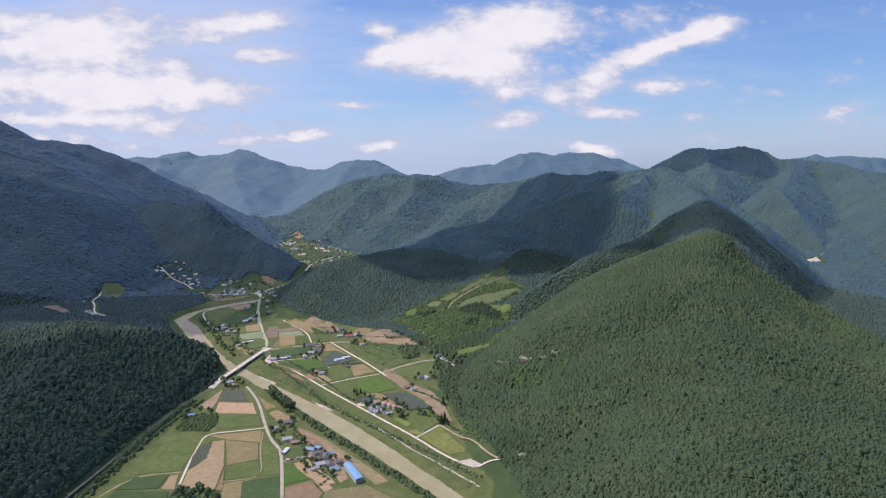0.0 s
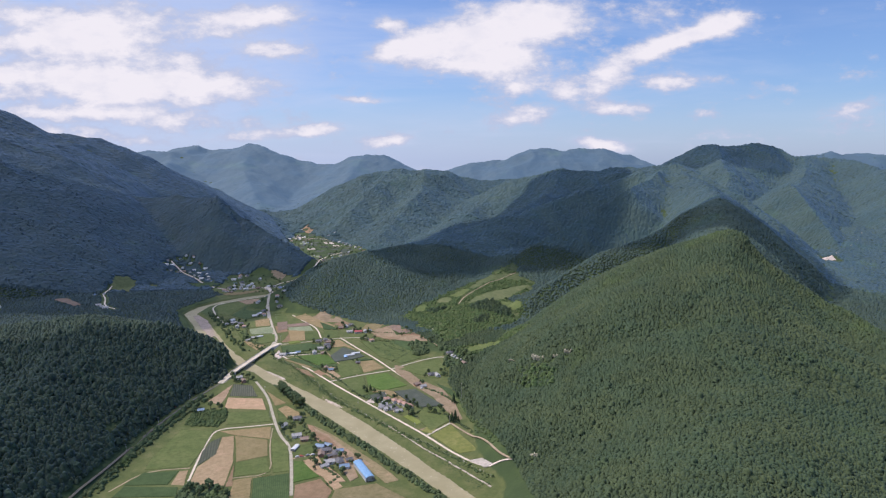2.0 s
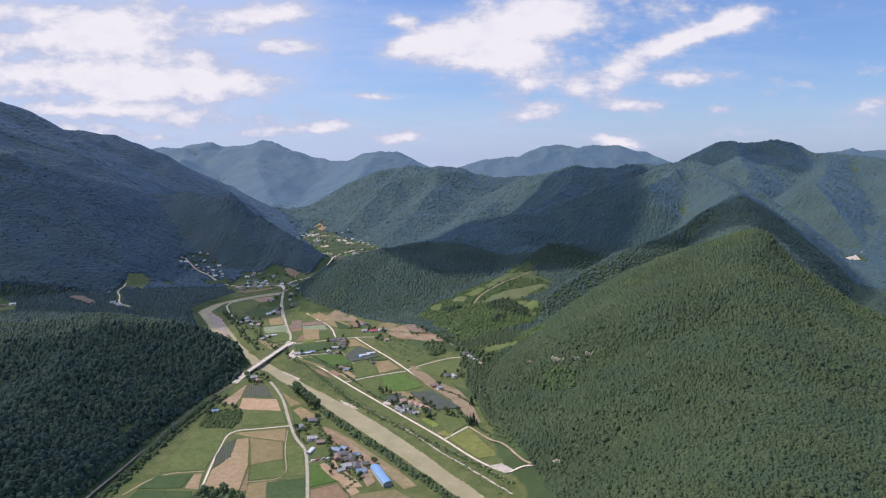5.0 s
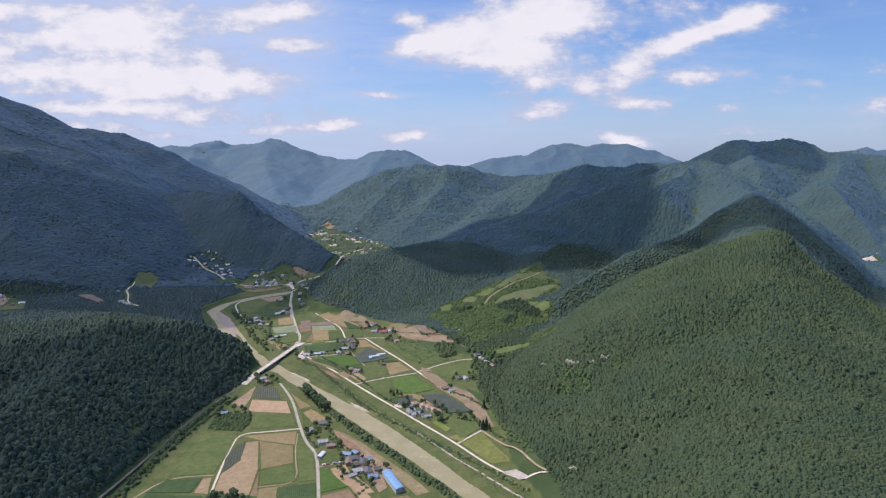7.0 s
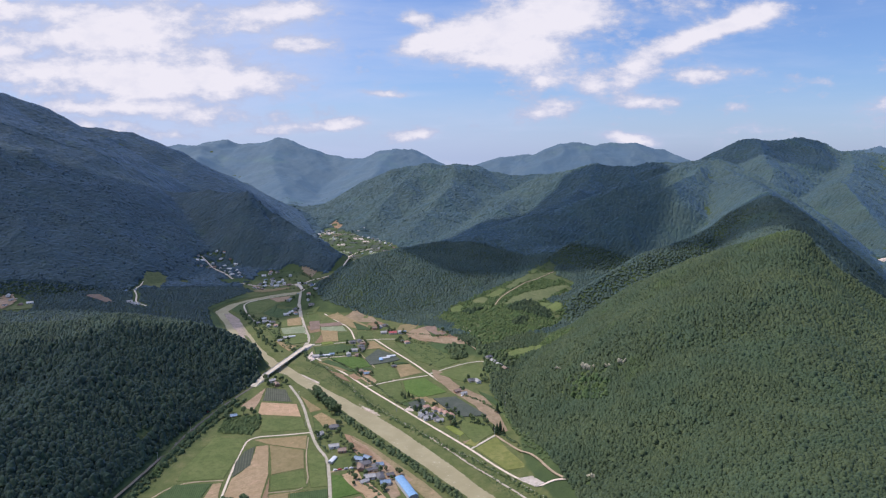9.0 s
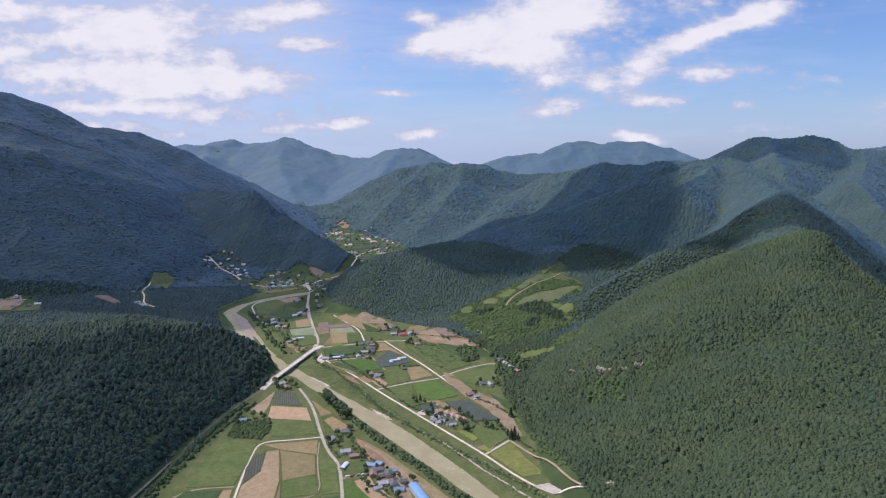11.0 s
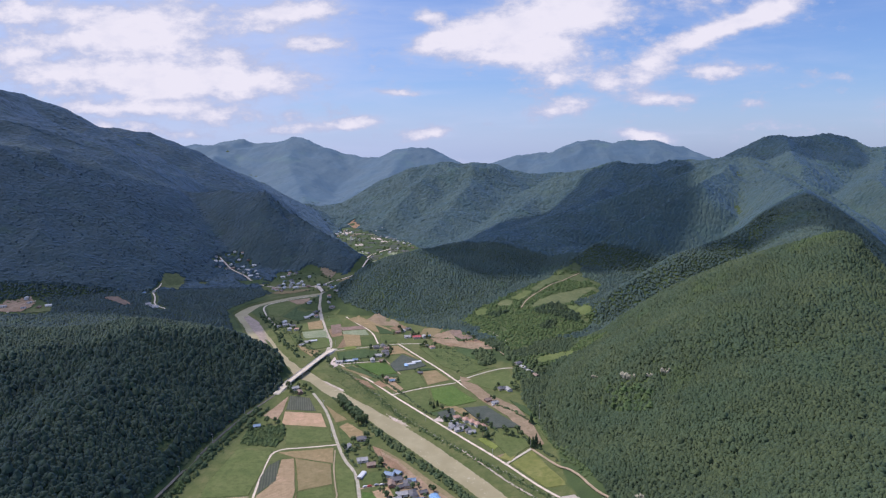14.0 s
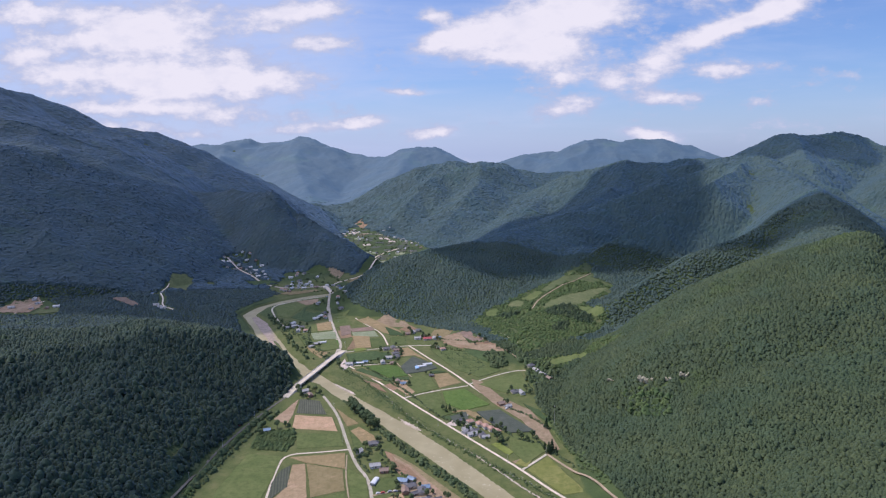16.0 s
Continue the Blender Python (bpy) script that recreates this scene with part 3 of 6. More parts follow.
tagged(water, "muddy sand-coloured river water with small ripples", "river", kind="structure")

# ---------- roads and fields ----------
road('asphalt', 5.0, [(-209, 789), (-193, 760), (-175, 722), (-154, 659), (-136, 612), (-121, 590), (-110, 545), (-99, 489)])
road('concrete', 3.2, [(-150, 647), (-181, 640), (-214, 635), (-213, 603), (-207, 552), (-200, 507), (-199, 495)])
road('soil', 2.2, [(-210, 545), (-252, 540), (-268, 502)])
road('soil', 2.0, [(-150, 635), (-142, 585), (-125, 529), (-162, 523)])
road('soil', 3.0, [(-113, 560), (-87, 570)])
road('asphalt_in_shade', 4.4, [(-256, 787), (-270, 735), (-279, 689), (-285, 635), (-287, 594), (-289, 543), (-291, 503), (-294, 440), (-296, 360)])
road('concrete', 4.0, [(-201, 906), (-145, 840), (-105, 781), (-55, 714), (-13, 658), (24, 609), (55, 561), (82, 532), (97, 532), (109, 524)])
road('asphalt', 10.5, [(-226, 946), (-229, 1002), (-250, 1060), (-277, 1148), (-297, 1218)])
road('concrete', 4.5, [(-345, 1095), (-377, 1148), (-403, 1203), (-414, 1233), (-412, 1265), (-393, 1295), (-362, 1330), (-333, 1348)])
road('concrete', 3.5, [(-220, 964), (-169, 982), (-120, 1001), (-77, 1001)])
road('concrete', 3.0, [(-198, 901), (-157, 911), (-130, 917)])
road('concrete', 3.5, [(-235, 1166), (-199, 1111), (-171, 1068), (-153, 1001)])
road('concrete', 4.0, [(-120, 1001), (-81, 933), (-51, 884), (-24, 832), (7, 773), (20, 754)])
road('concrete', 3.2, [(-106, 785), (-70, 808), (-26, 827)])
road('concrete', 3.5, [(-23, 834), (16, 870), (50, 888), (68, 877)])
road('concrete', 4.0, [(25, 608), (53, 640)])
road('soil', 4.0, [(53, 640), (71, 609), (86, 581), (97, 542), (109, 523)])
road('soil', 3.5, [(64, 887), (42, 943), (18, 990), (-6, 1027)])
road('soil', 2.0, [(-130, 917), (-98, 847), (-70, 808)])
road('asphalt', 7.5, [(-297, 1218), (-309, 1298), (-318, 1352)])
road('asphalt', 7.0, [(-350, 1432), (-362, 1452), (-400, 1440), (-440, 1430), (-480, 1450), (-520, 1490), (-560, 1550), (-620, 1600), (-650, 1620)])
FIELD_LOOK["lawn"] = (lambda: soil_mat("fresh_grass", (0.086, 0.126, 0.038), (0.120, 0.158, 0.055)), "fresh light green grass plot", 0.3)
field('dark_orchard', [(-253, 647), (-213, 641), (-211, 666), (-220, 693), (-258, 688)])
field('grass', [(-205, 647), (-156, 654), (-166, 683), (-216, 685)])
field('tan', [(-224, 695), (-170, 689), (-184, 727), (-230, 732)])
field('mulch', [(-230, 736), (-192, 733), (-210, 774), (-237, 780)])
field('olive', [(-208, 629), (-152, 640), (-146, 607), (-188, 618)])
field('olive', [(-187, 617), (-148, 606), (-139, 568), (-168, 555)])
field('tan', [(-188, 617), (-171, 558), (-165, 507), (-199, 509), (-204, 547), (-198, 563), (-196, 588), (-200, 615)])
field('brown', [(-169, 553), (-157, 507), (-164, 507), (-169, 551)])
field('mulch', [(-201, 614), (-193, 573), (-199, 561), (-204, 549), (-211, 579), (-209, 603)])
field('grass', [(-168, 553), (-139, 564), (-128, 533), (-161, 525)])
field('grass', [(-145, 610), (-123, 590), (-110, 534), (-125, 531), (-140, 585)])
field('grass', [(-252, 636), (-215, 631), (-211, 590), (-211, 547), (-253, 542), (-257, 567), (-255, 599)])
field('dark', [(-252, 537), (-218, 539), (-219, 513), (-260, 513)])
field('tan', [(-218, 539), (-210, 541), (-203, 511), (-217, 513)])
field('dark', [(-259, 511), (-207, 508), (-203, 492), (-261, 492)])
field('olive', [(-160, 520), (-126, 528), (-143, 522), (-135, 483), (-155, 485)])
field('dark', [(-142, 522), (-109, 530), (-99, 481), (-134, 483)])
field('bright', [(-110, 555), (-101, 554), (-78, 522), (-102, 511)])
field('brown', [(-100, 508), (-77, 519), (-62, 496), (-66, 479), (-96, 481)])
field('tan', [(-101, 556), (-87, 565), (-75, 537), (-54, 502), (-61, 496), (-79, 526)])
field('grass', [(-115, 588), (-94, 592), (-88, 573), (-111, 563)])
field('brown', [(-113, 645), (-99, 636), (-87, 601), (-91, 595), (-104, 617)])
field('fallow', [(-104, 640), (-80, 616), (-48, 576), (-20, 540), (-2, 512), (-14, 506), (-50, 560), (-82, 596)])
field('grass', [(-161, 701), (-142, 703), (-122, 670), (-122, 649), (-146, 650)])
field('fallow', [(-61, 498), (-23, 508), (13, 473), (-63, 479)])
field('olive', [(-186, 753), (-150, 709), (-162, 701)])
field('bare', [(-238, 780), (-252, 719), (-232, 706), (-232, 732)])
field('grass', [(-408, 1235), (-405, 1266), (-366, 1280), (-350, 1264), (-361, 1170), (-382, 1170)])
field('dark', [(-357, 1168), (-345, 1262), (-306, 1236), (-290, 1170), (-320, 1137)])
field('bare', [(-384, 1302), (-342, 1328), (-334, 1284), (-354, 1268)])
field('grass', [(-316, 1117), (-275, 1141), (-258, 1084), (-300, 1074)])
field('pale', [(-294, 1066), (-254, 1077), (-242, 1037), (-280, 1030)])
field('bright', [(-288, 1023), (-239, 1030), (-230, 996), (-238, 980), (-263, 983)])
field('grass', [(-276, 1153), (-248, 1166), (-231, 1119), (-259, 1100)])
field('brown', [(-252, 1084), (-233, 1096), (-219, 1047), (-236, 1036)])
field('pale', [(-225, 1073), (-186, 1083), (-174, 1050), (-216, 1043)])
field('brown', [(-215, 1036), (-193, 1036), (-179, 989), (-216, 977)])
field('grass', [(-190, 1039), (-167, 1043), (-154, 995), (-177, 989)])
field('olive', [(-230, 1153), (-212, 1174), (-140, 1083), (-141, 1053), (-169, 1072)])
field('bare', [(-198, 1144), (-178, 1183), (-136, 1139), (-124, 1106), (-161, 1110)])
field('dark', [(-212, 955), (-167, 973), (-150, 934), (-200, 915)])
field('bright', [(-180, 901), (-129, 908), (-108, 864), (-133, 854)])
field('grass', [(-156, 1050), (-132, 1049), (-122, 1008), (-149, 1001)])
field('net', [(-123, 900), (-109, 945), (-79, 916), (-69, 894), (-85, 881), (-112, 869)])
field('olive', [(-143, 982), (-120, 991), (-84, 927), (-106, 951), (-127, 945)])
field('grass', [(-104, 859), (-77, 864), (-65, 816), (-91, 799), (-107, 826)])
field('olive', [(-75, 869), (-54, 876), (-34, 838), (-63, 818)])
field('tan', [(-114, 845), (-104, 847), (-92, 808), (-101, 791), (-120, 817)])
field('grass', [(-101, 780), (-62, 803), (-56, 770), (-78, 751)])
field('bright', [(-59, 805), (-30, 816), (1, 765), (-31, 746), (-53, 766)])
field('net', [(-17, 743), (11, 750), (48, 691), (17, 687), (0, 710)])
field('grass', [(17, 682), (42, 685), (54, 647), (30, 619), (16, 650)])
field('straw', [(29, 609), (53, 636), (79, 568), (58, 563)])
field('pad', [(66, 548), (81, 552), (90, 533), (81, 532)])
field('lime', [(-3, 661), (15, 636), (20, 644), (6, 668)])
field('bare', [(-21, 853), (-7, 843), (15, 790), (49, 749), (62, 700), (68, 650), (63, 647), (46, 683), (35, 720), (7, 765), (-18, 820)])
field('grass', [(-85, 981), (-64, 981), (-19, 962), (21, 883), (-10, 858), (-45, 891)])
field('brown', [(-66, 1014), (-49, 1063), (18, 1006), (22, 974), (-34, 981)])
field('mauve', [(-46, 1063), (-11, 1081), (11, 1026), (-12, 1000)])
field('grass', [(15, 1051), (25, 1069), (66, 1005), (46, 980), (18, 1019)])
field('pad', [(-52, 707), (-32, 743), (-25, 735), (-40, 704)])
field('dark', [(-57, 728), (-37, 739), (-47, 718)])
field('grass', [(-250, 1196), (-256, 1166), (-274, 1160), (-284, 1190)])
field('straw', [(30, 612), (19, 620), (26, 633), (44, 641)])
field('olive', [(-193, 885), (-176, 898), (-137, 847), (-147, 843)])
field('brown', [(-130, 835), (-116, 817), (-123, 808), (-138, 826)])
field('grass', [(-12, 832), (16, 858), (48, 872), (55, 833), (44, 789), (15, 807)])
field('dark', [(41, 769), (59, 749), (68, 710), (61, 720), (50, 742)])
field('olive', [(-53, 739), (-39, 747), (-26, 750), (-20, 743), (-36, 743)])
field('grass', [(72, 862), (80, 845), (80, 806), (63, 806), (57, 833)])
field('olive', [(-84, 1090), (-48, 1101), (-54, 1063), (-74, 1027), (-89, 1052)])
field('grass', [(-46, 1133), (-1, 1150), (19, 1092), (-9, 1089)])
field('dark', [(-33, 971), (17, 958), (22, 899), (-10, 932)])
field('dark', [(-164, 964), (-146, 966), (-137, 939), (-156, 925)])
field('grass', [(-312, 1052), (-298, 1059), (-279, 1003), (-289, 1003)])
field('olive', [(-283, 990), (-261, 977), (-239, 965), (-246, 935), (-269, 965)])
field('dark', [(-187, 885), (-178, 895), (-134, 852), (-107, 859), (-105, 849), (-136, 842)])
field('mauve', [(-233, 1096), (-195, 1111), (-186, 1087), (-225, 1076)])
field('dark', [(-173, 1111), (-144, 1079), (-131, 1053), (-157, 1057)])
field('grass', [(-123, 1071), (-92, 1063), (-85, 1035), (-111, 1035)])
field('dark', [(-65, 884), (-54, 878), (-76, 871), (-78, 881)])
field('olive', [(-32, 743), (-18, 744), (0, 710), (-7, 710)])
field('grass', [(57, 749), (68, 710), (72, 661), (68, 677), (60, 724)])
field('brown', [(-146, 1094), (-128, 1118), (-109, 1094), (-123, 1071)])
field('lime', [(-206, 983), (-189, 989), (-182, 976), (-201, 967)])

field('lawn', [(18, 1013), (26, 1033), (62, 979), (45, 961)])
field('lawn', [(11, 1069), (31, 1062), (18, 1026)])
field('bare', [(-81, 1052), (-39, 1063), (-22, 1000), (27, 980), (31, 955), (-1, 962), (-48, 994)])
field('pad', [(-212, 907), (-210, 935), (-197, 896), (-202, 883)])
field('tan', [(-127, 835), (-114, 849), (-102, 826), (-109, 808)])
field('brown', [(-169, 848), (-144, 831), (-129, 800), (-144, 813)])
field('grass', [(-89, 770), (-70, 782), (-43, 739), (-57, 728)])
field('net', [(-48, 728), (-28, 743), (-25, 721), (-40, 707)])
field('bare', [(16, 624), (25, 630), (35, 625), (28, 614)])
field('brown', [(-107, 630), (-83, 610), (-68, 583), (-81, 590), (-100, 610)])
field('olive', [(-157, 690), (-149, 701), (-128, 679), (-122, 659), (-138, 659)])
field('pale', [(-294, 1066), (-259, 1081), (-248, 1044), (-284, 1037)])
field('olive', [(-300, 1129), (-276, 1145), (-261, 1088), (-286, 1081)])
field('grass', [(-284, 1030), (-243, 1030), (-227, 983), (-258, 965)])
field('mauve', [(-254, 1112), (-236, 1119), (-223, 1065), (-238, 1051)])
field('olive', [(-221, 1054), (-190, 1050), (-178, 989), (-202, 983)])
field('brown', [(-205, 1036), (-192, 1036), (-182, 995), (-193, 992)])
field('dark', [(-210, 955), (-162, 970), (-156, 934), (-200, 917)])
field('tan', [(-105, 546), (-96, 553), (-75, 545), (-60, 525), (-52, 511), (-65, 510), (-78, 523)])
field('bare', [(-92, 578), (-76, 586), (-63, 571), (-49, 546), (-41, 519), (-48, 511), (-61, 539), (-76, 555)])
field('bare', [(-104, 634), (-84, 615), (-50, 566), (-31, 545), (-36, 540), (-57, 560), (-81, 590), (-94, 610)])

# ---------- forests ----------
def inside(x, y, poly):
    hit = np.zeros(x.shape, bool)
    for (ax, ay), (bx, by) in zip(poly, poly[1:] + poly[:1]):
        cross = ((ay > y) != (by > y)) & (x < (bx - ax) * (y - ay) / (by - ay + 1e-12) + ax)
        hit ^= cross
    return hit


def crowns(rng, x, y, z, radius, tall, sides, rings):
    """Crowns of many trees in one mesh: an uneven point above rings of leaves."""
    n = len(x)
    levels = np.array([c[0] for c in rings])
    widths = np.array([c[1] for c in rings])
    r, s = len(rings), sides
    ang = rng.uniform(0, 6.28, (n, 1, 1)) + (np.arange(s) / s * 2 * np.pi)[None, None, :] + rng.uniform(-0.35, 0.35, (n, r, s)) + (np.arange(r) * 0.5)[None, :, None]
    rad = radius[:, None, None] * widths[None, :, None] * rng.uniform(0.68, 1.28, (n, r, s))
    hgt = tall[:, None, None] * (levels[None, :, None] + rng.uniform(-0.07, 0.07, (n, r, s)))
    ring = np.stack([x[:, None, None] + rad * np.cos(ang), y[:, None, None] + rad * np.sin(ang), z[:, None, None] + hgt], -1).reshape(n, r * s, 3)
    lean = rng.uniform(-0.18, 0.18, (n, 2)) * radius[:, None]
    apex = np.stack([x + lean[:, 0], y + lean[:, 1], z + tall * rng.uniform(0.92, 1.05, n)], -1)[:, None, :]
    verts = np.concatenate([apex, ring], 1)
    tri = []
    for k in range(s):
        tri.append((0, 1 + k, 1 + (k + 1) % s))
    for q in range(r - 1):
        a, b = 1 + q * s, 1 + (q + 1) * s
        for k in range(s):
            tri += [(a + k, b + k, b + (k + 1) % s), (a + k, b + (k + 1) % s, a + (k + 1) % s)]
    faces = np.array(tri)[None] + (np.arange(n) * (1 + r * s))[:, None, None]
    return verts.reshape(-1, 3), faces.reshape(-1, 3)


CLEARINGS = [
    [(-14, 1114), (8, 1168), (55, 1219), (104, 1266), (185, 1352), (237, 1425), (251, 1410), (238, 1342), (276, 1306), (260, 1260), (199, 1178), (218, 1088), (194, 1045), (126, 982), (79, 958), (52, 934), (38, 983), (15, 1044)],
    [(-470, 2240), (-330, 1870), (-255, 1750), (-185, 1770), (-110, 1950), (-225, 2140), (-335, 2245), (-440, 2420), (-480, 2400)],
    [(-315, 604), (-310, 632), (-303, 638), (-288, 600), (-300, 590)],
    [(-480, 1400), (-440, 1372), (-340, 1400), (-300, 1520), (-330, 1600), (-420, 1625), (-482, 1600)],
    [(980, 1385), (1032, 1392), (1046, 1440), (1000, 1446)],
    [(-462, 2470), (-440, 2500), (-396, 2404), (-424, 2384)],
    [(54, 915), (96, 925), (149, 938), (173, 957), (196, 918), (180, 903), (139, 912), (81, 873), (59, 861)],
]
VALLEY = [(118, 340), (112, 505), (99, 565), (84, 628), (76, 655), (72, 690), (66, 724), (57, 770), (62, 845), (68, 905), (30, 960), (-20, 1060), (-110, 1120), (-170, 1170), (-250, 1215), (-262, 1240), (-294, 1330), (-268, 1400), (-250, 1500), (-225, 1700), (-180, 1780), (-110, 1950), (-225, 2140), (-335, 2245), (-440, 2420), (-480, 2400), (-325, 1880), (-275, 1720), (-300, 1640), (-330, 1560), (-360, 1440), (-440, 1370), (-476, 1200), (-415, 1070), (-322, 930), (-268, 866), (-256, 806), (-276, 735), (-286, 689), (-292, 635), (-294, 594), (-296, 543), (-298, 470), (-300, 340)]


UPPER = [(-650, 1588), (-636, 1645), (-618, 1612), (-604, 1635), (-588, 1612), (-567, 1590), (-632, 1570), (-544, 1542), (-622, 1655), (-600, 1650), (-580, 1636), (-560, 1622), (-545, 1584), (-525, 1535), (-655, 1612), (-640, 1602), (-608, 1596), (-590, 1590), (-572, 1570), (-617, 1582), (-532, 1560), (-512, 1518), (-556, 1562)]
EDGE = [(-689, 1299), (-678, 1318), (-621, 1195), (-610, 1187), (-632, 1204), (-870, 1135), (-857, 1180), (-836, 1140), (-812, 1148), (-800, 1158), (-842, 1166)]
SLOPE_TRACKS = [[(-694, 1386), (-684, 1322), (-649, 1268), (-622, 1205), (-589, 1184)], [(-846, 1112), (-859, 1138), (-852, 1160), (-838, 1180)], [(-400, 1440), (-480, 1450), (-520, 1490), (-560, 1550), (-620, 1600), (-650, 1620)]]
SLOPE_PLOTS = [[(-707, 1421), (-681, 1456), (-664, 1448), (-641, 1356), (-690, 1373)], [(-744, 1241), (-722, 1257), (-659, 1197), (-669, 1188)], [(-650, 1456), (-630, 1460), (-583, 1407), (-619, 1425)], [(-890, 1105), (-885, 1160), (-850, 1192), (-800, 1165), (-775, 1130), (-775, 1112), (-830, 1108)], [(-562, 1496), (-510, 1508), (-476, 1488), (-515, 1440)]]


CLIFFS = [(163, 685, 15, 10.0, 1), (179, 668, 8, 5.0, 2), (192, 656, 9, 8.0, 5), (138, 738, 7, 5.0, 3), (127, 512, 7, 5.5, 4)]


def wooded(x, y):
    wx, wy = x + 34 * fractal(x, y, 45, 3, 61), y + 34 * fractal(x, y, 45, 3, 71)
    free = ~inside(x, y, VALLEY)
    for c in CLEARINGS + SLOPE_PLOTS:
        free &= ~inside(wx, wy, c)
    for hx, hy in UPPER + EDGE:
        free &= np.hypot(wx - hx, wy - hy) > 7.5
    for cx, cy, w, h, _ in CLIFFS:
        free &= np.hypot((x - cx + 3) / (0.42 * w), (y - cy + 4) / 3.6) > 1
    for t in SLOPE_TRACKS:
        free &= along(x, y, [(p[0], p[1], 0) for p in t])[0] > 7
    return free


def forest(name, label, seed, near, far, step, mat, size, tall, sides, rings, side=None, split=-100, rows=(0, 4950), keep=1.0):
    rng = np.random.default_rng(seed)
    gx, gy = np.meshgrid(np.arange(-far, far, step), np.arange(60, far, step))
    x = (gx + rng.uniform(-0.46, 0.46, gx.shape) * step).ravel()
    y = (gy + rng.uniform(-0.46, 0.46, gy.shape) * step).ravel()
    d = np.hypot(x, y)
    ok = (d >= near) & (d < far) & (np.abs(x) < 0.84 * y + 70) & (y > rows[0]) & (y < rows[1])
    if side is not None:
        ok &= ((x - split) * side > 0)
    x, y = x[ok], y[ok]
    ok = wooded(x, y) & (rng.random(len(x)) < keep)
    x, y = x[ok], y[ok]
    k = rng.choice([0.62, 0.8, 0.95, 1.1, 1.4], len(x)) * rng.uniform(0.88, 1.14, len(x)) * (1 + 0.5 * fractal(x, y, 90, 3, 77))
    z = height(x, y)
    gap = (298 - z < 0.72 * (y + 60)) & (fractal(x, y, 40, 3, 91) > -0.42)
    x, y, z, k = x[gap], y[gap], z[gap], k[gap]
    v, f = crowns(rng, x, y, z - 0.3, size * k, tall * (0.45 + 0.55 * k) * rng.uniform(0.8, 1.2, len(x)), sides, rings)
    ob = mesh_object(name, v, f, mat, True)
    return tagged(ob, label, "forest", kind="stuff")


PLAIN = [(0.66, 0.66), (0.20, 1.0)]
SOFT = [(0.76, 0.64), (0.24, 1.0)]
ROUND = [(0.80, 0.66), (0.24, 1.0)]
TALL = [(0.90, 0.42), (0.66, 0.82), (0.34, 1.0)]
# haze is painted in: blue sheen in each, bluer base colours farther off
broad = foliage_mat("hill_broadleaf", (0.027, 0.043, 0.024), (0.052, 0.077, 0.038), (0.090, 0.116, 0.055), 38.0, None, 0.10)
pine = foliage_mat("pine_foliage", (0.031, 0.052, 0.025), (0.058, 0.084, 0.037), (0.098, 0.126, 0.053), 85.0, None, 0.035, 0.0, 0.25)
mixed = foliage_mat("hazy_mixed_foliage", (0.034, 0.058, 0.043), (0.054, 0.085, 0.059), (0.078, 0.113, 0.070), 120.0, None, 0.085, 0.0, 0.25)
far_wood = foliage_mat("hazy_far_foliage", (0.032, 0.052, 0.046), (0.048, 0.075, 0.065), (0.070, 0.101, 0.083), 90.0, None, 0.21, 8.0, 0.9)
shade_wood = foliage_mat("hazy_shade_foliage", (0.030, 0.050, 0.042), (0.046, 0.072, 0.060), (0.068, 0.098, 0.076), 70.0, None, 0.20, 7.0, 0.8)
basin_wood = foliage_mat("hazy_basin_foliage", (0.030, 0.050, 0.036), (0.048, 0.074, 0.050), (0.074, 0.104, 0.064), 60.0, None, 0.15, 0.0, 0.3)
slope_wood = foliage_mat("hazy_slope_foliage", (0.030, 0.055, 0.044), (0.050, 0.084, 0.066), (0.076, 0.115, 0.079), 140.0, None, 0.18, 7.0, 1.2)
# farthest ranges: blue haze painted into both base colour and emission
distant = foliage_mat("hazy_distant_foliage", (0.040, 0.066, 0.080), (0.055, 0.085, 0.098), (0.070, 0.104, 0.115), 300.0, (0.032, 0.068, 0.125), 0.0, 24.0, 0.0)
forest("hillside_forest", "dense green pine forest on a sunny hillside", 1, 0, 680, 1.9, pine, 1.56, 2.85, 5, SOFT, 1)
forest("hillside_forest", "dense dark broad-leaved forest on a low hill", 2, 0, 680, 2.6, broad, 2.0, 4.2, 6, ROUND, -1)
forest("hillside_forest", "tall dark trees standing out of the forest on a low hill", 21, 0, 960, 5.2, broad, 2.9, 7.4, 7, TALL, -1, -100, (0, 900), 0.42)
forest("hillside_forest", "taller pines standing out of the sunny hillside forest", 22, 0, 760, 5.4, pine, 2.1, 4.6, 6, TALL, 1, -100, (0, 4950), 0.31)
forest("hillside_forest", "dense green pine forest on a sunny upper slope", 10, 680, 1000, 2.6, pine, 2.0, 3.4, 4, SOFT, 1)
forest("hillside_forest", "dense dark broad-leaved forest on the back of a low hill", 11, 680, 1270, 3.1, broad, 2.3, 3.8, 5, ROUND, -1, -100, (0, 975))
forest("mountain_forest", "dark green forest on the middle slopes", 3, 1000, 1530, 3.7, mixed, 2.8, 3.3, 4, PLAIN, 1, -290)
forest("mountain_forest", "dark forest on the shaded middle slopes, tinted blue as haze", 13, 1000, 1560, 4.0, basin_wood, 2.8, 2.6, 4, PLAIN, -1, -290, (975, 4950))
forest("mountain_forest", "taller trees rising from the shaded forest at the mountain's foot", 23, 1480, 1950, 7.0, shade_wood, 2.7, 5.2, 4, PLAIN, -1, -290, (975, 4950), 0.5)


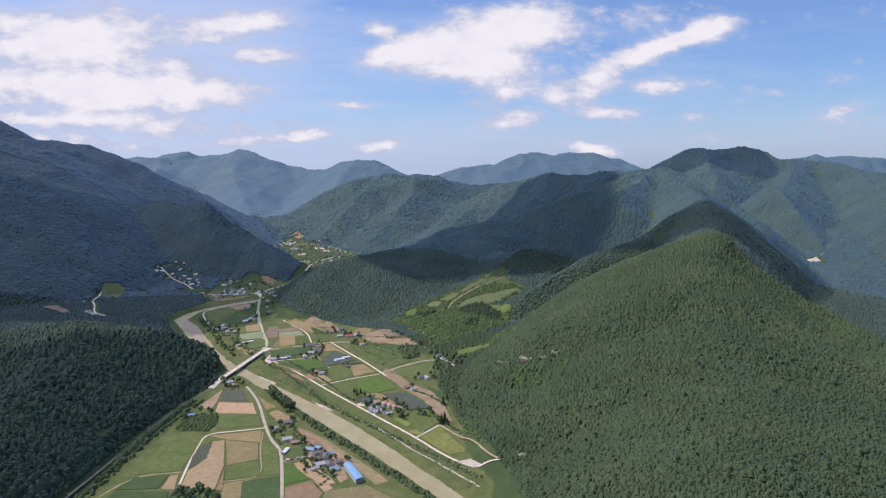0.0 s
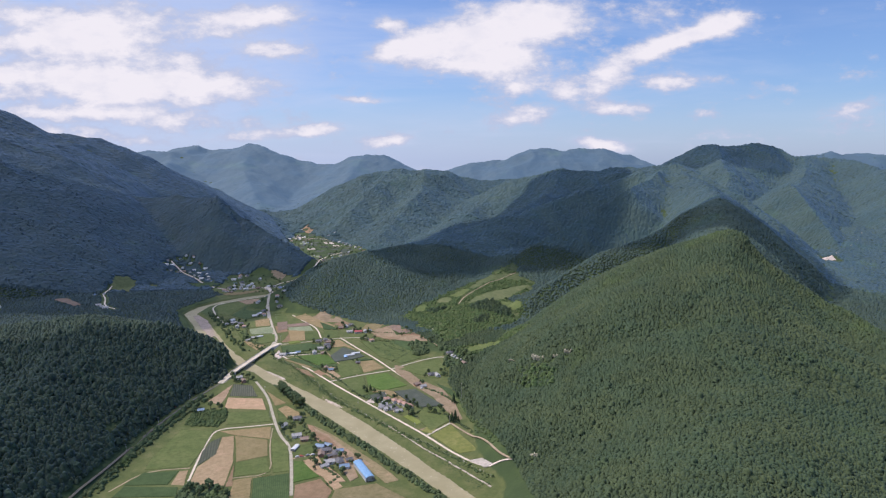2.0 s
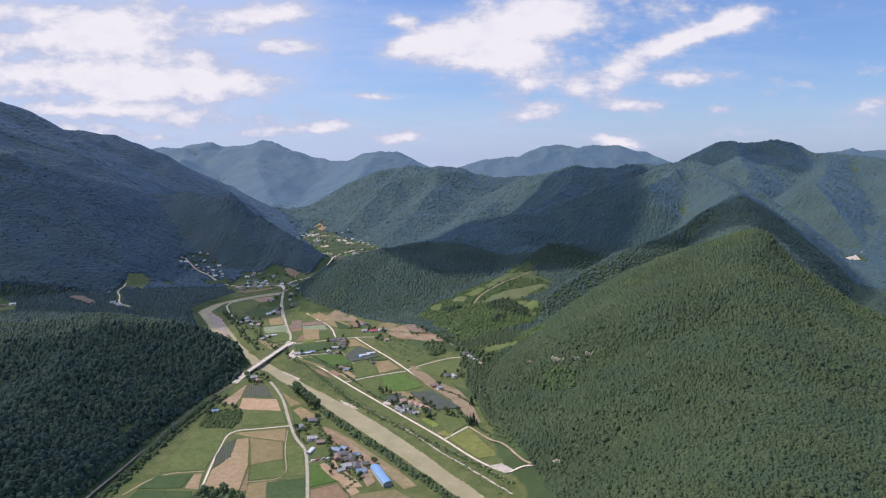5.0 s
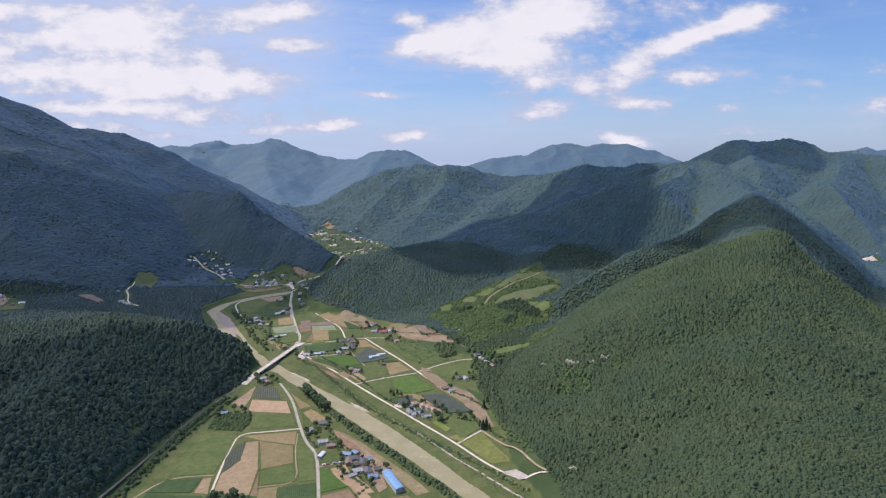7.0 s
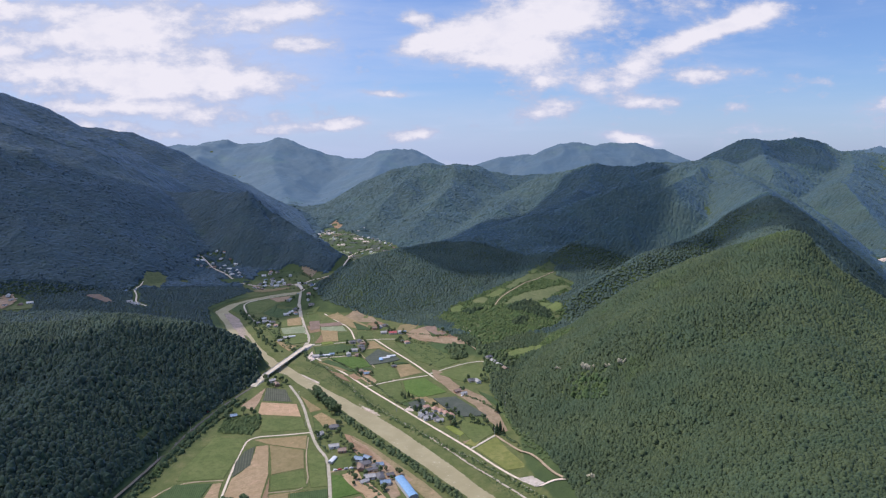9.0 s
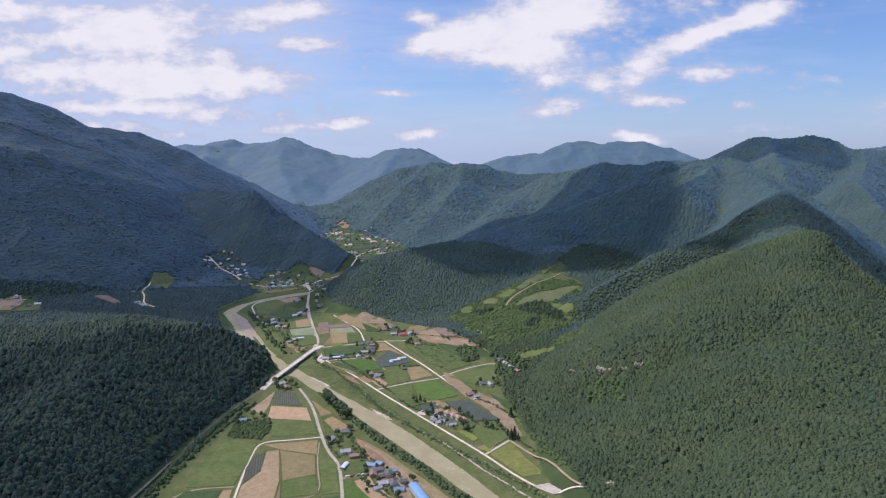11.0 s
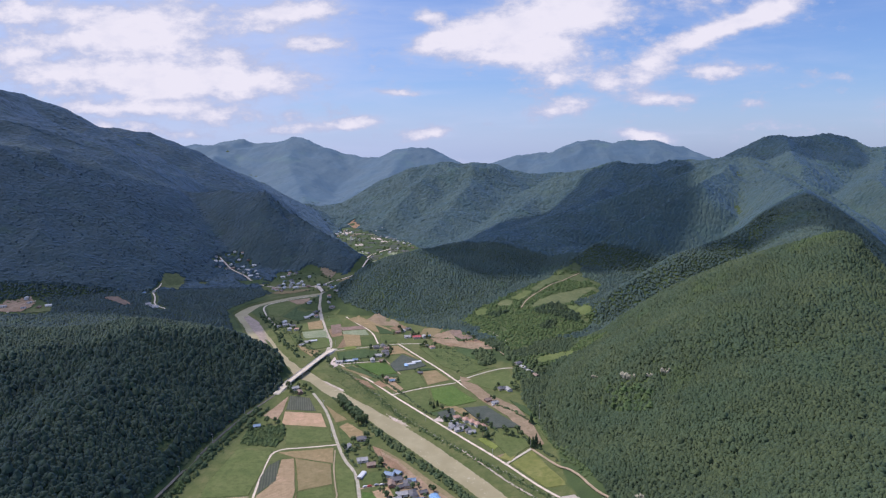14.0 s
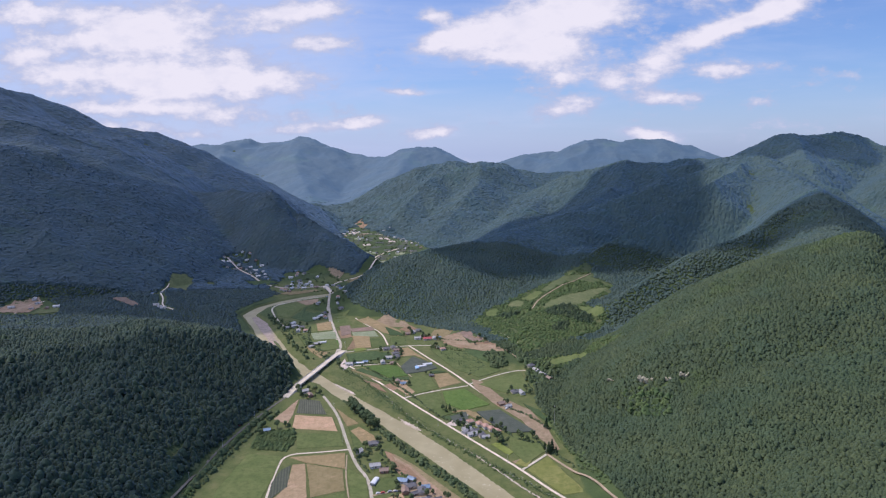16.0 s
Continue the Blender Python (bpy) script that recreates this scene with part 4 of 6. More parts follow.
def canopy(name, label, seed, near, far, step, mat, tall, rough, side=None, smooth=False, swell=2.5):
    """The closed leaf roof of a far wood: a lumpy sheet that follows the land, with a fringe down to the ground."""
    r = np.random.default_rng(seed)
    xs, ys = np.arange(-far, far, step), np.arange(near * 0.6, min(far, 4990), step)
    gx, gy = np.meshgrid(xs, ys)
    gx = gx + r.uniform(-0.4, 0.4, gx.shape) * step
    gy = gy + r.uniform(-0.4, 0.4, gy.shape) * step
    d = np.hypot(gx, gy)
    use = (d > near) & (d < far) & (np.abs(gx) < 0.84 * gy + 70)
    if side is not None:
        use &= (gx + 250 + 0.42 * np.maximum(0, gy - 1720)) * side > -step
    wood = np.zeros(gx.shape, bool)
    wood[use] = wooded(gx[use], gy[use]) & (d[use] > near + 1.3 * step)
    gz = np.zeros(gx.shape)
    gz[use] = height(gx[use], gy[use]) + np.where(wood[use], tall + r.uniform(-1, 1, use.sum()) * rough + swell * rough * fractal(gx[use], gy[use], step * 5, 3, 17), -2.0)
    w = len(xs)
    i = (np.arange(len(ys) - 1)[:, None] * w + np.arange(w - 1)).ravel()
    keep = (use[:-1, :-1] & use[1:, 1:] & use[:-1, 1:] & use[1:, :-1]).ravel()
    i = i[keep]
    quads = np.stack([i, i + 1, i + w + 1, i + w], -1)
    any_wood = wood.ravel()[quads].any(1)
    quads = quads[any_wood]
    ids, flat = np.unique(quads, return_inverse=True)
    verts = np.stack([gx, gy, gz], -1).reshape(-1, 3)[ids]
    ob = mesh_object(name, verts, flat.reshape(quads.shape), mat, smooth)
    return tagged(ob, label, "forest", kind="stuff")


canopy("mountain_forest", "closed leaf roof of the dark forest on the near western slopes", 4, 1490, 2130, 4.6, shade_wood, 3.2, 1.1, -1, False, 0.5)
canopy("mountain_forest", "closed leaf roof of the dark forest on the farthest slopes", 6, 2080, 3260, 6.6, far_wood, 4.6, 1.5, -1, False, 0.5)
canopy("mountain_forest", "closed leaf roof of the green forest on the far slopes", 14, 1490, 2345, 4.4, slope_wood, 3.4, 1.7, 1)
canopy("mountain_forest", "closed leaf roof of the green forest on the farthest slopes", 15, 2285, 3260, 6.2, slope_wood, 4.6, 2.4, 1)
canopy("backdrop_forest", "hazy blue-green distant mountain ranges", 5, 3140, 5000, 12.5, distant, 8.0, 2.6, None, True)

# ---------- helpers for things ----------
def part(name, bm, mat, parent, label="", smooth=False):
    me = bpy.data.meshes.new(name)
    bmesh.ops.recalc_face_normals(bm, faces=bm.faces)
    for f in bm.faces:
        f.smooth = smooth
    bm.to_mesh(me)
    bm.free()
    me.materials.append(mat)
    ob = new(name, me)
    ob.parent = parent
    if label:
        ob["label"] = label
    return ob


def thing(name, label, category, group=""):
    return tagged(new(name), label, category, group)


def box(bm, c, s, rz=0.0, rx=0.0, ry=0.0):
    m = pose(*c, rx, ry, rz) @ Matrix.Diagonal((*s, 1))
    return bmesh.ops.create_cube(bm, size=1, matrix=m)["verts"]


def one_box(c, s, rz=0.0, rx=0.0, ry=0.0, bevel=0.0):
    bm = bmesh.new()
    box(bm, c, s, rz, rx, ry)
    if bevel:
        bmesh.ops.bevel(bm, geom=bm.edges[:], offset=bevel, segments=1, affect="EDGES")
    return bm


def tube(bm, a, b, r0, r1, sides=6):
    a, b = Vector(a), Vector(b)
    m = Matrix.Translation((a + b) / 2) @ (b - a).to_track_quat("Z", "Y").to_matrix().to_4x4()
    bmesh.ops.create_cone(bm, cap_ends=True, segments=sides, radius1=r0, radius2=r1, depth=(b - a).length, matrix=m)


def plain_mat(name, a, b, rough=0.7, metal=0.0, cell=0.6, spec=0.4):
    def build(n):
        p = n.add("ShaderNodeTexCoord").outputs["Object"]
        col = n.mix(n.span(n.noise(p, cell, 5, 0.65), 0.3, 0.7), (*a, 1), (*b, 1))
        col = n.mix(n.math("MULTIPLY", n.span(n.noise(p, cell * 6, 4, 0.7), 0.55, 0.8), 0.35), col, (a[0] * 0.5, a[1] * 0.48, a[2] * 0.45, 1))
        return rough_surface(n, col, rough, n.noise(p, 5.0, 3), 0.02, metal, spec)
    return material(name, build)


CONCRETE = plain_mat("bridge_concrete", (0.36, 0.35, 0.32), (0.46, 0.45, 0.41), 0.85)
DARK_GLASS = plain_mat("window_glass_dark", (0.03, 0.035, 0.04), (0.05, 0.055, 0.06), 0.15, 0.0, 1.0, 0.6)
WHITE_WALL = plain_mat("house_white_wall", (0.58, 0.56, 0.51), (0.70, 0.68, 0.63), 0.85)
CREAM_WALL = plain_mat("house_cream_wall", (0.50, 0.43, 0.33), (0.60, 0.53, 0.42), 0.85)
BRICK_WALL = plain_mat("house_brick_wall", (0.30, 0.16, 0.11), (0.38, 0.22, 0.15), 0.85)
DOOR_WOOD = plain_mat("door_brown", (0.12, 0.07, 0.04), (0.18, 0.11, 0.07), 0.6)
BARK = plain_mat("tree_bark", (0.10, 0.075, 0.05), (0.16, 0.125, 0.09), 0.95)
STEEL = plain_mat("galvanised_steel", (0.38, 0.39, 0.40), (0.48, 0.49, 0.50), 0.5, 0.4)


def roof_mat(name, a, b):
    def build(n):
        p = n.add("ShaderNodeTexCoord").outputs["Object"]
        col = n.mix(n.span(n.noise(p, 0.5, 5, 0.65), 0.3, 0.7), (*a, 1), (*b, 1))
        x, y, z = n.add("ShaderNodeSeparateXYZ", Vector=p).outputs
        rib = n.span(n.math("SINE", n.math("MULTIPLY", x, 2 * math.pi / 0.9)), -0.2, 0.8)
        col = n.mix(n.math("MULTIPLY", rib, 0.25), col, (a[0] * 0.55, a[1] * 0.55, a[2] * 0.55, 1))
        return rough_surface(n, col, 0.55, rib, 0.05, 0.0, 0.4)
    return material(name, build)


ROOFS = {
    "blue": (roof_mat("roof_blue", (0.12, 0.20, 0.30), (0.20, 0.30, 0.42)), "blue metal roof"),
    "slate": (roof_mat("roof_slate", (0.085, 0.088, 0.098), (0.135, 0.138, 0.148)), "dark slate-grey roof"),
    "orange": (roof_mat("roof_orange", (0.33, 0.195, 0.145), (0.42, 0.27, 0.21)), "orange tiled roof"),
    "red": (roof_mat("roof_red", (0.34, 0.06, 0.07), (0.42, 0.10, 0.10)), "red metal roof"),
    "grey": (roof_mat("roof_grey", (0.26, 0.265, 0.27), (0.40, 0.40, 0.39)), "pale grey sheet roof"),
    "white": (roof_mat("roof_white", (0.50, 0.50, 0.48), (0.64, 0.63, 0.60)), "whitish sheet-metal roof"),
    "brown": (roof_mat("roof_brown", (0.20, 0.14, 0.11), (0.27, 0.20, 0.16)), "weathered brown roof"),
}


def house(w, l, h, roof, wall, hip=False, windows=2, rise=None):
    """A farmhouse: l along x, w along y, with walls, gabled or hipped roof with eaves, windows and a door."""
    rmat, rlabel = ROOFS[roof]
    hname = "farmhouse" if h > 2.4 else "shed"
    ob = thing(hname, f"{'small shed' if hname == 'shed' else 'single-storey farmhouse'} with a {rlabel} beside the fields", "house" if hname == "farmhouse" else "shed", "village houses")
    part("wall", one_box((0, 0, h / 2 - 0.3), (l, w, h + 0.6)), wall, ob)
    rise = rise or w * 0.26
    eave, t = 0.55, 0.18
    L, W = l / 2 + eave, w / 2 + eave
    inset = w * 0.42 if hip else 0.0
    bm = bmesh.new()
    drop = rise * eave / (w / 2)
    lower = [bm.verts.new(p) for p in ((-L, -W, h - drop), (L, -W, h - drop), (L, W, h - drop), (-L, W, h - drop))]
    upper = [bm.verts.new(p) for p in ((-L, -W, h - drop + t), (L, -W, h - drop + t), (L, W, h - drop + t), (-L, W, h - drop + t))]
    r0, r1 = bm.verts.new((-L + inset, 0, h + rise + t)), bm.verts.new((L - inset, 0, h + rise + t))
    for i in range(4):
        bm.faces.new((lower[i], lower[(i + 1) % 4], upper[(i + 1) % 4], upper[i]))
    bm.faces.new(lower[::-1])
    bm.faces.new((upper[0], upper[1], r1, r0)), bm.faces.new((upper[2], upper[3], r0, r1))
    bm.faces.new((upper[1], upper[2], r1)), bm.faces.new((upper[3], upper[0], r0))
    top = part("roof", bm, rmat, ob, rlabel)
    part("ridge_cap", one_box((0, 0, h + rise + t + 0.06), (2 * (L - inset), 0.45, 0.16), bevel=0.04), rmat, top)
    for side in (-1, 1):
        for k in range(windows):
            x = -l / 2 + (k + 1) * l / (windows + 1) + (0.6 if side > 0 else -0.4)
            win = part("window", one_box((x, side * (w / 2 + 0.02), h * 0.56), (1.5, 0.10, 1.1)), WHITE_WALL, ob)
            part("pane", one_box((x, side * (w / 2 + 0.06), h * 0.56), (1.3, 0.06, 0.9)), DARK_GLASS, win)
    part("door", one_box((0.3, -w / 2 - 0.03, 1.0), (1.0, 0.10, 2.0)), DOOR_WOOD, ob)
    return ob


HOUSE_KINDS = {
    "blue": lambda: house(6.2, 9, 2.8, "blue", WHITE_WALL),
    "slate": lambda: house(6.8, 10, 3.0, "slate", CREAM_WALL, True),
    "orange": lambda: house(6.2, 7.5, 3.4, "orange", WHITE_WALL, True),
    "red": lambda: house(7.0, 13, 3.0, "red", CREAM_WALL),
    "grey": lambda: house(6.0, 10, 2.7, "grey", WHITE_WALL),
    "brown": lambda: house(6.0, 8.0, 2.6, "brown", BRICK_WALL),
    "white": lambda: house(6.5, 10.5, 3.0, "white", WHITE_WALL),
    "shed_blue": lambda: house(5.0, 7.0, 2.2, "blue", CREAM_WALL, False, 1),
    "shed_grey": lambda: house(4.5, 8.0, 2.2, "grey", WHITE_WALL, False, 1),
    "shed_slate": lambda: house(4.5, 6.5, 2.2, "slate", BRICK_WALL, False, 1),
}
PATTERNS = {}


def put_house(kind, x, y, turn, size=1.0):
    z = max(0.0, float(height(x, y))) + 0.15
    m = pose(x, y, z, 0, 0, turn)
    if kind not in PATTERNS:
        PATTERNS[kind] = HOUSE_KINDS[kind]()
        PATTERNS[kind].matrix_basis = m
        return PATTERNS[kind]
    return copy_thing(PATTERNS[kind], m)


# ---------- bridge ----------
def bridge(a, b, label):
    a, b = Vector((*a, 0)), Vector((*b, 0))
    u = (b - a).normalized()
    turn, length, mid = math.degrees(math.atan2(u.y, u.x)), (b - a).length, (a + b) / 2
    ob = thing("road_bridge", label, "bridge", "road bridges")
    ob.matrix_basis = pose(mid.x, mid.y, 0, 0, 0, turn)
    top = 3.6
    part("deck", one_box((0, 0, top - 0.25), (length + 2, 8.4, 0.5), bevel=0.06), CONCRETE, ob)
    part("roadway", one_box((0, 0, top + 0.03), (length + 2, 6.9, 0.09)), ROAD_LOOK["concrete"][0](), ob, "pale worn road surface")
    for y in (-2.6, 0, 2.6):
        part("girder", one_box((0, y, top - 1.1), (length, 0.7, 1.2), bevel=0.05), CONCRETE, ob)
    for y in (-4.0, 4.0):
        rail = part("parapet", one_box((0, y, top + 0.2), (length + 2, 0.35, 0.45), bevel=0.05), CONCRETE, ob)
        for z in (0.65, 0.95):
            part("rail", one_box((0, y, top + z), (length + 2, 0.10, 0.10)), STEEL, rail)
        for k in range(31):
            part("post", one_box((-length / 2 + k * length / 30, y, top + 0.65), (0.14, 0.14, 0.7)), STEEL, rail)
    for k in range(-2, 3):
        x = k * length / 5.2
        pier = part("pier", one_box((x, 0, -1.0), (1.3, 6.0, 6.4), bevel=0.3), CONCRETE, ob)
        part("pier_cap", one_box((x, 0, top - 2.0), (1.8, 7.6, 0.7), bevel=0.15), CONCRETE, pier)
    for s in (-1, 1):
        part("abutment", one_box((s * (length / 2 - 1), 0, -0.2), (3.0, 8.6, 6.4), bevel=0.1), CONCRETE, ob)
        bm = bmesh.new()
        x0, x1 = s * (length / 2 + 0.5), s * (length / 2 + 34)
        vs = [bm.verts.new(p) for p in ((x0, -4.2, top), (x0, 4.2, top), (x1, 4.2, 0.25), (x1, -4.2, 0.25), (x0, -6.5, -0.3), (x0, 6.5, -0.3), (x1, 5, -0.3), (x1, -5, -0.3))]
        for q in ((0, 1, 2, 3), (4, 5, 6, 7), (0, 1, 5, 4), (1, 2, 6, 5), (2, 3, 7, 6), (3, 0, 4, 7)):
            bm.faces.new([vs[i] for i in q])
        part("approach", bm, ROAD_LOOK["concrete"][0](), ob, "sloping approach embankment")


bridge((-250, 818), (-225, 941), "concrete road bridge on piers over the muddy river")
bridge((-321, 1364), (-347, 1428), "small concrete bridge carrying the road into the town")

# ---------- blue-roofed farm hall and polytunnels ----------
def vaulted(name, label, category, w, l, h, skin, frame_mat, ribs, x, y, turn, group=""):
    """A long hall with a low round roof: walls, roof shell, end walls and ribs."""
    ob = thing(name, label, category, group)
    ob.matrix_basis = pose(x, y, max(0.0, float(height(x, y))) + 0.1, 0, 0, turn)
    seg = 12
    arc = [(-w / 2 * math.cos(math.pi * i / seg), h + w * 0.22 * math.sin(math.pi * i / seg)) for i in range(seg + 1)]
    bm = bmesh.new()
    rows = [[bm.verts.new((sx * (l / 2 + 0.4), py * (1.03 if o else 1.0), pz + o)) for py, pz in arc] for sx in (-1, 1) for o in (0.14, 0.0)]
    for q in range(seg):
        bm.faces.new((rows[0][q], rows[0][q + 1], rows[2][q + 1], rows[2][q]))
        bm.faces.new((rows[1][q], rows[3][q], rows[3][q + 1], rows[1][q + 1]))
        for i in (0, 2):
            bm.faces.new((rows[i][q], rows[i + 1][q], rows[i + 1][q + 1], rows[i][q + 1]))
    roof = part("roof", bm, skin, ob)
    for s in (-1, 1):
        part("side_wall", one_box((0, s * (w / 2 - 0.1), h / 2 - 0.2), (l, 0.2, h + 0.4)), frame_mat, ob)
        bm = bmesh.new()
        vs = [bm.verts.new((s * (l / 2 - 0.05), py * 0.98, pz)) for py, pz in arc] + [bm.verts.new((s * (l / 2 - 0.05), w / 2 * 0.98, -0.3)), bm.verts.new((s * (l / 2 - 0.05), -w / 2 * 0.98, -0.3))]
        f = bm.faces.new(vs)
        bmesh.ops.solidify(bm, geom=[f], thickness=0.12)
        end = part("end_wall", bm, frame_mat, ob)
        part("door", one_box((s * (l / 2 + 0.05), 0, 1.4), (0.12, w * 0.3, 2.8)), STEEL, end)
    for k in range(ribs):
        bm = bmesh.new()
        xk = -l / 2 + (k + 0.5) * l / ribs
        for (ay, az), (by, bz) in zip(arc, arc[1:]):
            tube(bm, (xk, ay * 1.03, az + 0.16), (xk, by * 1.03, bz + 0.16), 0.09, 0.09, 4)
        part("rib", bm, skin, roof)
    return ob


vaulted("farm_hall", "long farm hall with a bright blue metal roof", "farm building", 8.5, 36, 3.4, plain_mat("hall_blue", (0.13, 0.28, 0.47), (0.22, 0.38, 0.56), 0.45), plain_mat("hall_wall", (0.42, 0.43, 0.44), (0.52, 0.52, 0.52)), 14, -37, 528, 115)
FILM = plain_mat("greenhouse_film", (0.50, 0.53, 0.55), (0.62, 0.65, 0.66), 0.35)
for x, y, l, turn in [(-84, 908, 16, 22), (-92, 899, 16, 22), (-98, 892, 13, 100), (-186, 912, 20, 8), (-262, 1012, 16, 20), (-330, 1108, 14, 15), (-114, 582, 14, 75)]:
    vaulted("greenhouse", "pale film-covered greenhouse beside a field", "greenhouse", 5.0, l * 0.8, 1.6, FILM if x > -95 or x < -110 else plain_mat("greenhouse_blue", (0.25, 0.42, 0.66), (0.34, 0.52, 0.74), 0.4), STEEL, 6, x, y, turn, "greenhouses")

# ---------- houses, village by village ----------
rng = random.Random(7)
SOUTH = [("slate", -126, 657, 10), ("shed_grey", -138, 640, 70), ("grey", -118, 611, 15), ("brown", -108, 602, 12), ("blue", -88, 583, 165), ("shed_blue", -80, 587, 150),
         ("slate", -80, 574, 20), ("slate", -69, 566, 100), ("shed_slate", -75, 562, 30), ("shed_blue", -66, 573, 10), ("grey", -73, 549, 15), ("slate", -63, 549, 110), ("blue", -57, 538, 12),
         ("shed_grey", -77, 541, 35), ("shed_slate", -54, 553, 20), ("brown", -84, 566, 100), ("shed_blue", -249, 688, 20), ("grey", -236, 800, 35), ("brown", -226, 788, 120)]
NORTH = [("grey", -333, 1105, 15), ("slate", -318, 1098, 20), ("orange", -306, 1078, 10), ("grey", -268, 1003, 12), ("shed_grey", -275, 990, 40), ("shed_blue", -176, 917, 10), ("grey", -198, 906, 5),
         ("slate", -153, 978, 20), ("slate", -143, 984, 110), ("brown", -136, 972, 15), ("slate", -136, 955, 20), ("grey", -144, 936, 10), ("slate", -132, 940, 95), ("brown", -135, 912, 15), ("grey", -150, 915, 100),
         ("brown", -127, 1062, 20), ("grey", -118, 1070, 100), ("slate", -110, 1080, 15), ("grey", -108, 1035, 10), ("red", -92, 1032, 14), ("brown", -100, 1046, 10), ("grey", -80, 1036, 100), ("shed_blue", -73, 1040, 0),
         ("orange", -64, 976, 25), ("shed_slate", -72, 984, 100), ("shed_blue", -112, 831, 20), ("brown", -120, 838, 100), ("shed_slate", -76, 862, 10), ("grey", 70, 882, 125), ("grey", 77, 866, 125), ("slate", 64, 895, 35),
         ("brown", 84, 852, 120), ("slate", 34, 803, 20), ("grey", 42, 800, 110), ("brown", 14, 765, 30), ("shed_grey", 22, 758, 30)]
HAMLET = [("orange", -24, 712, 30), ("orange", -14, 706, 115), ("orange", -7, 700, 115), ("orange", -1, 694, 115), ("orange", 5, 688, 115), ("grey", -28, 694, 20), ("slate", -18, 688, 30), ("slate", -12, 680, 110),
          ("grey", -22, 682, 20), ("shed_grey", -30, 688, 60), ("shed_slate", -36, 716, 30), ("shed_grey", -8, 676, 20)]
TOWN = [(-351, 1455), (-339, 1459), (-324, 1447), (-322, 1326), (-297, 1318), (-284, 1281), (-276, 1298), (-280, 1226), (-269, 1204), (-300, 1196), (-272, 1262), (-283, 1246), (-322, 1241), (-303, 1175), (-292, 1168), (-307, 1158), (-341, 1122), (-319, 1079), (-344, 1097), (-308, 1270), (-306, 1290)]
RIVERSIDE = [(-466, 1610), (-440, 1584), (-452, 1558), (-460, 1534), (-442, 1487), (-447, 1412), (-436, 1401), (-427, 1424), (-414, 1434), (-404, 1464), (-388, 1453), (-374, 1440), (-421, 1476), (-443, 1443), (-424, 1392), (-396, 1545), (-401, 1487), (-456, 1582), (-430, 1500), (-418, 1452), (-400, 1428), (-436, 1458)]
DISTANT = [(-463, 2306), (-453, 2335), (-461, 2457), (-454, 2224), (-393, 2146), (-366, 2145), (-320, 1925), (-299, 1905), (-325, 2274), (-309, 2301), (-247, 2142), (-243, 2166), (-237, 1923), (-234, 1847), (-219, 1983), (-188, 2047), (-153, 1901), (-208, 1865), (-280, 1848), (-140, 1981), (-442, 2280), (-430, 2250), (-418, 2300), (-260, 2180), (-228, 2120), (-205, 2080), (-172, 2010), (-445, 2350), (-404, 2190), (-470, 2270), (-150, 1940), (-300, 2215), (-276, 2196), (-476, 2330), (-384, 2170), (-196, 1950), (-258, 1890)]
for kind, x, y, turn in SOUTH + NORTH + HAMLET:
    put_house(kind, x, y, turn)
for group in (TOWN, RIVERSIDE, UPPER, EDGE, DISTANT):
    for x, y in group:
        put_house(rng.choice(["white", "slate", "grey", "grey", "brown", "white", "shed_grey", "white", "shed_blue", "orange"]), x, y, rng.choice([10, 25, 100, 115, 70]))


# ---------- trees ----------
def clump(bm, c, r, rnd):
    vs = bmesh.ops.create_icosphere(bm, subdivisions=1, radius=r, matrix=Matrix.Translation(c) @ pose(0, 0, 0, rnd.uniform(0, 90), rnd.uniform(0, 90), rnd.uniform(0, 90)))["verts"]
    for v in vs:
        v.co += Vector((rnd.uniform(-1, 1), rnd.uniform(-1, 1), rnd.uniform(-1, 1))) * r * 0.45


LEAF = foliage_mat("broad_leaves", (0.050, 0.074, 0.032), (0.084, 0.116, 0.050), (0.128, 0.160, 0.072), 40.0)
NEEDLE = foliage_mat("dark_needles", (0.022, 0.042, 0.020), (0.042, 0.068, 0.028), (0.070, 0.100, 0.038), 40.0)


def broad_tree(tall, seed):
    rnd = random.Random(seed)
    ob = thing("broadleaf_tree", "leafy green broadleaf tree with an uneven crown", "tree", "valley trees")
    bm = bmesh.new()
    tube(bm, (0, 0, -0.4), (0.1, 0, tall * 0.45), tall * 0.035, tall * 0.022, 7)
    for k in range(5):
        a = k * 1.3 + rnd.random()
        tube(bm, (0.05, 0, tall * (0.25 + 0.04 * k)), (math.cos(a) * tall * 0.24, math.sin(a) * tall * 0.24, tall * (0.5 + 0.05 * k)), tall * 0.016, tall * 0.006, 5)
    part("trunk", bm, BARK, ob, "grey-brown trunk and limbs")
    bm = bmesh.new()
    for k in range(30):
        a, e, q = rnd.uniform(0, 6.28), rnd.uniform(-0.6, 1.45), rnd.uniform(0.55, 1.0)
        c = (math.cos(a) * math.cos(e) * tall * 0.30 * q, math.sin(a) * math.cos(e) * tall * 0.30 * q, tall * 0.60 + math.sin(e) * tall * 0.36 * q)
        clump(bm, c, tall * rnd.uniform(0.08, 0.14), rnd)
    part("crown", bm, LEAF, ob)
    return ob


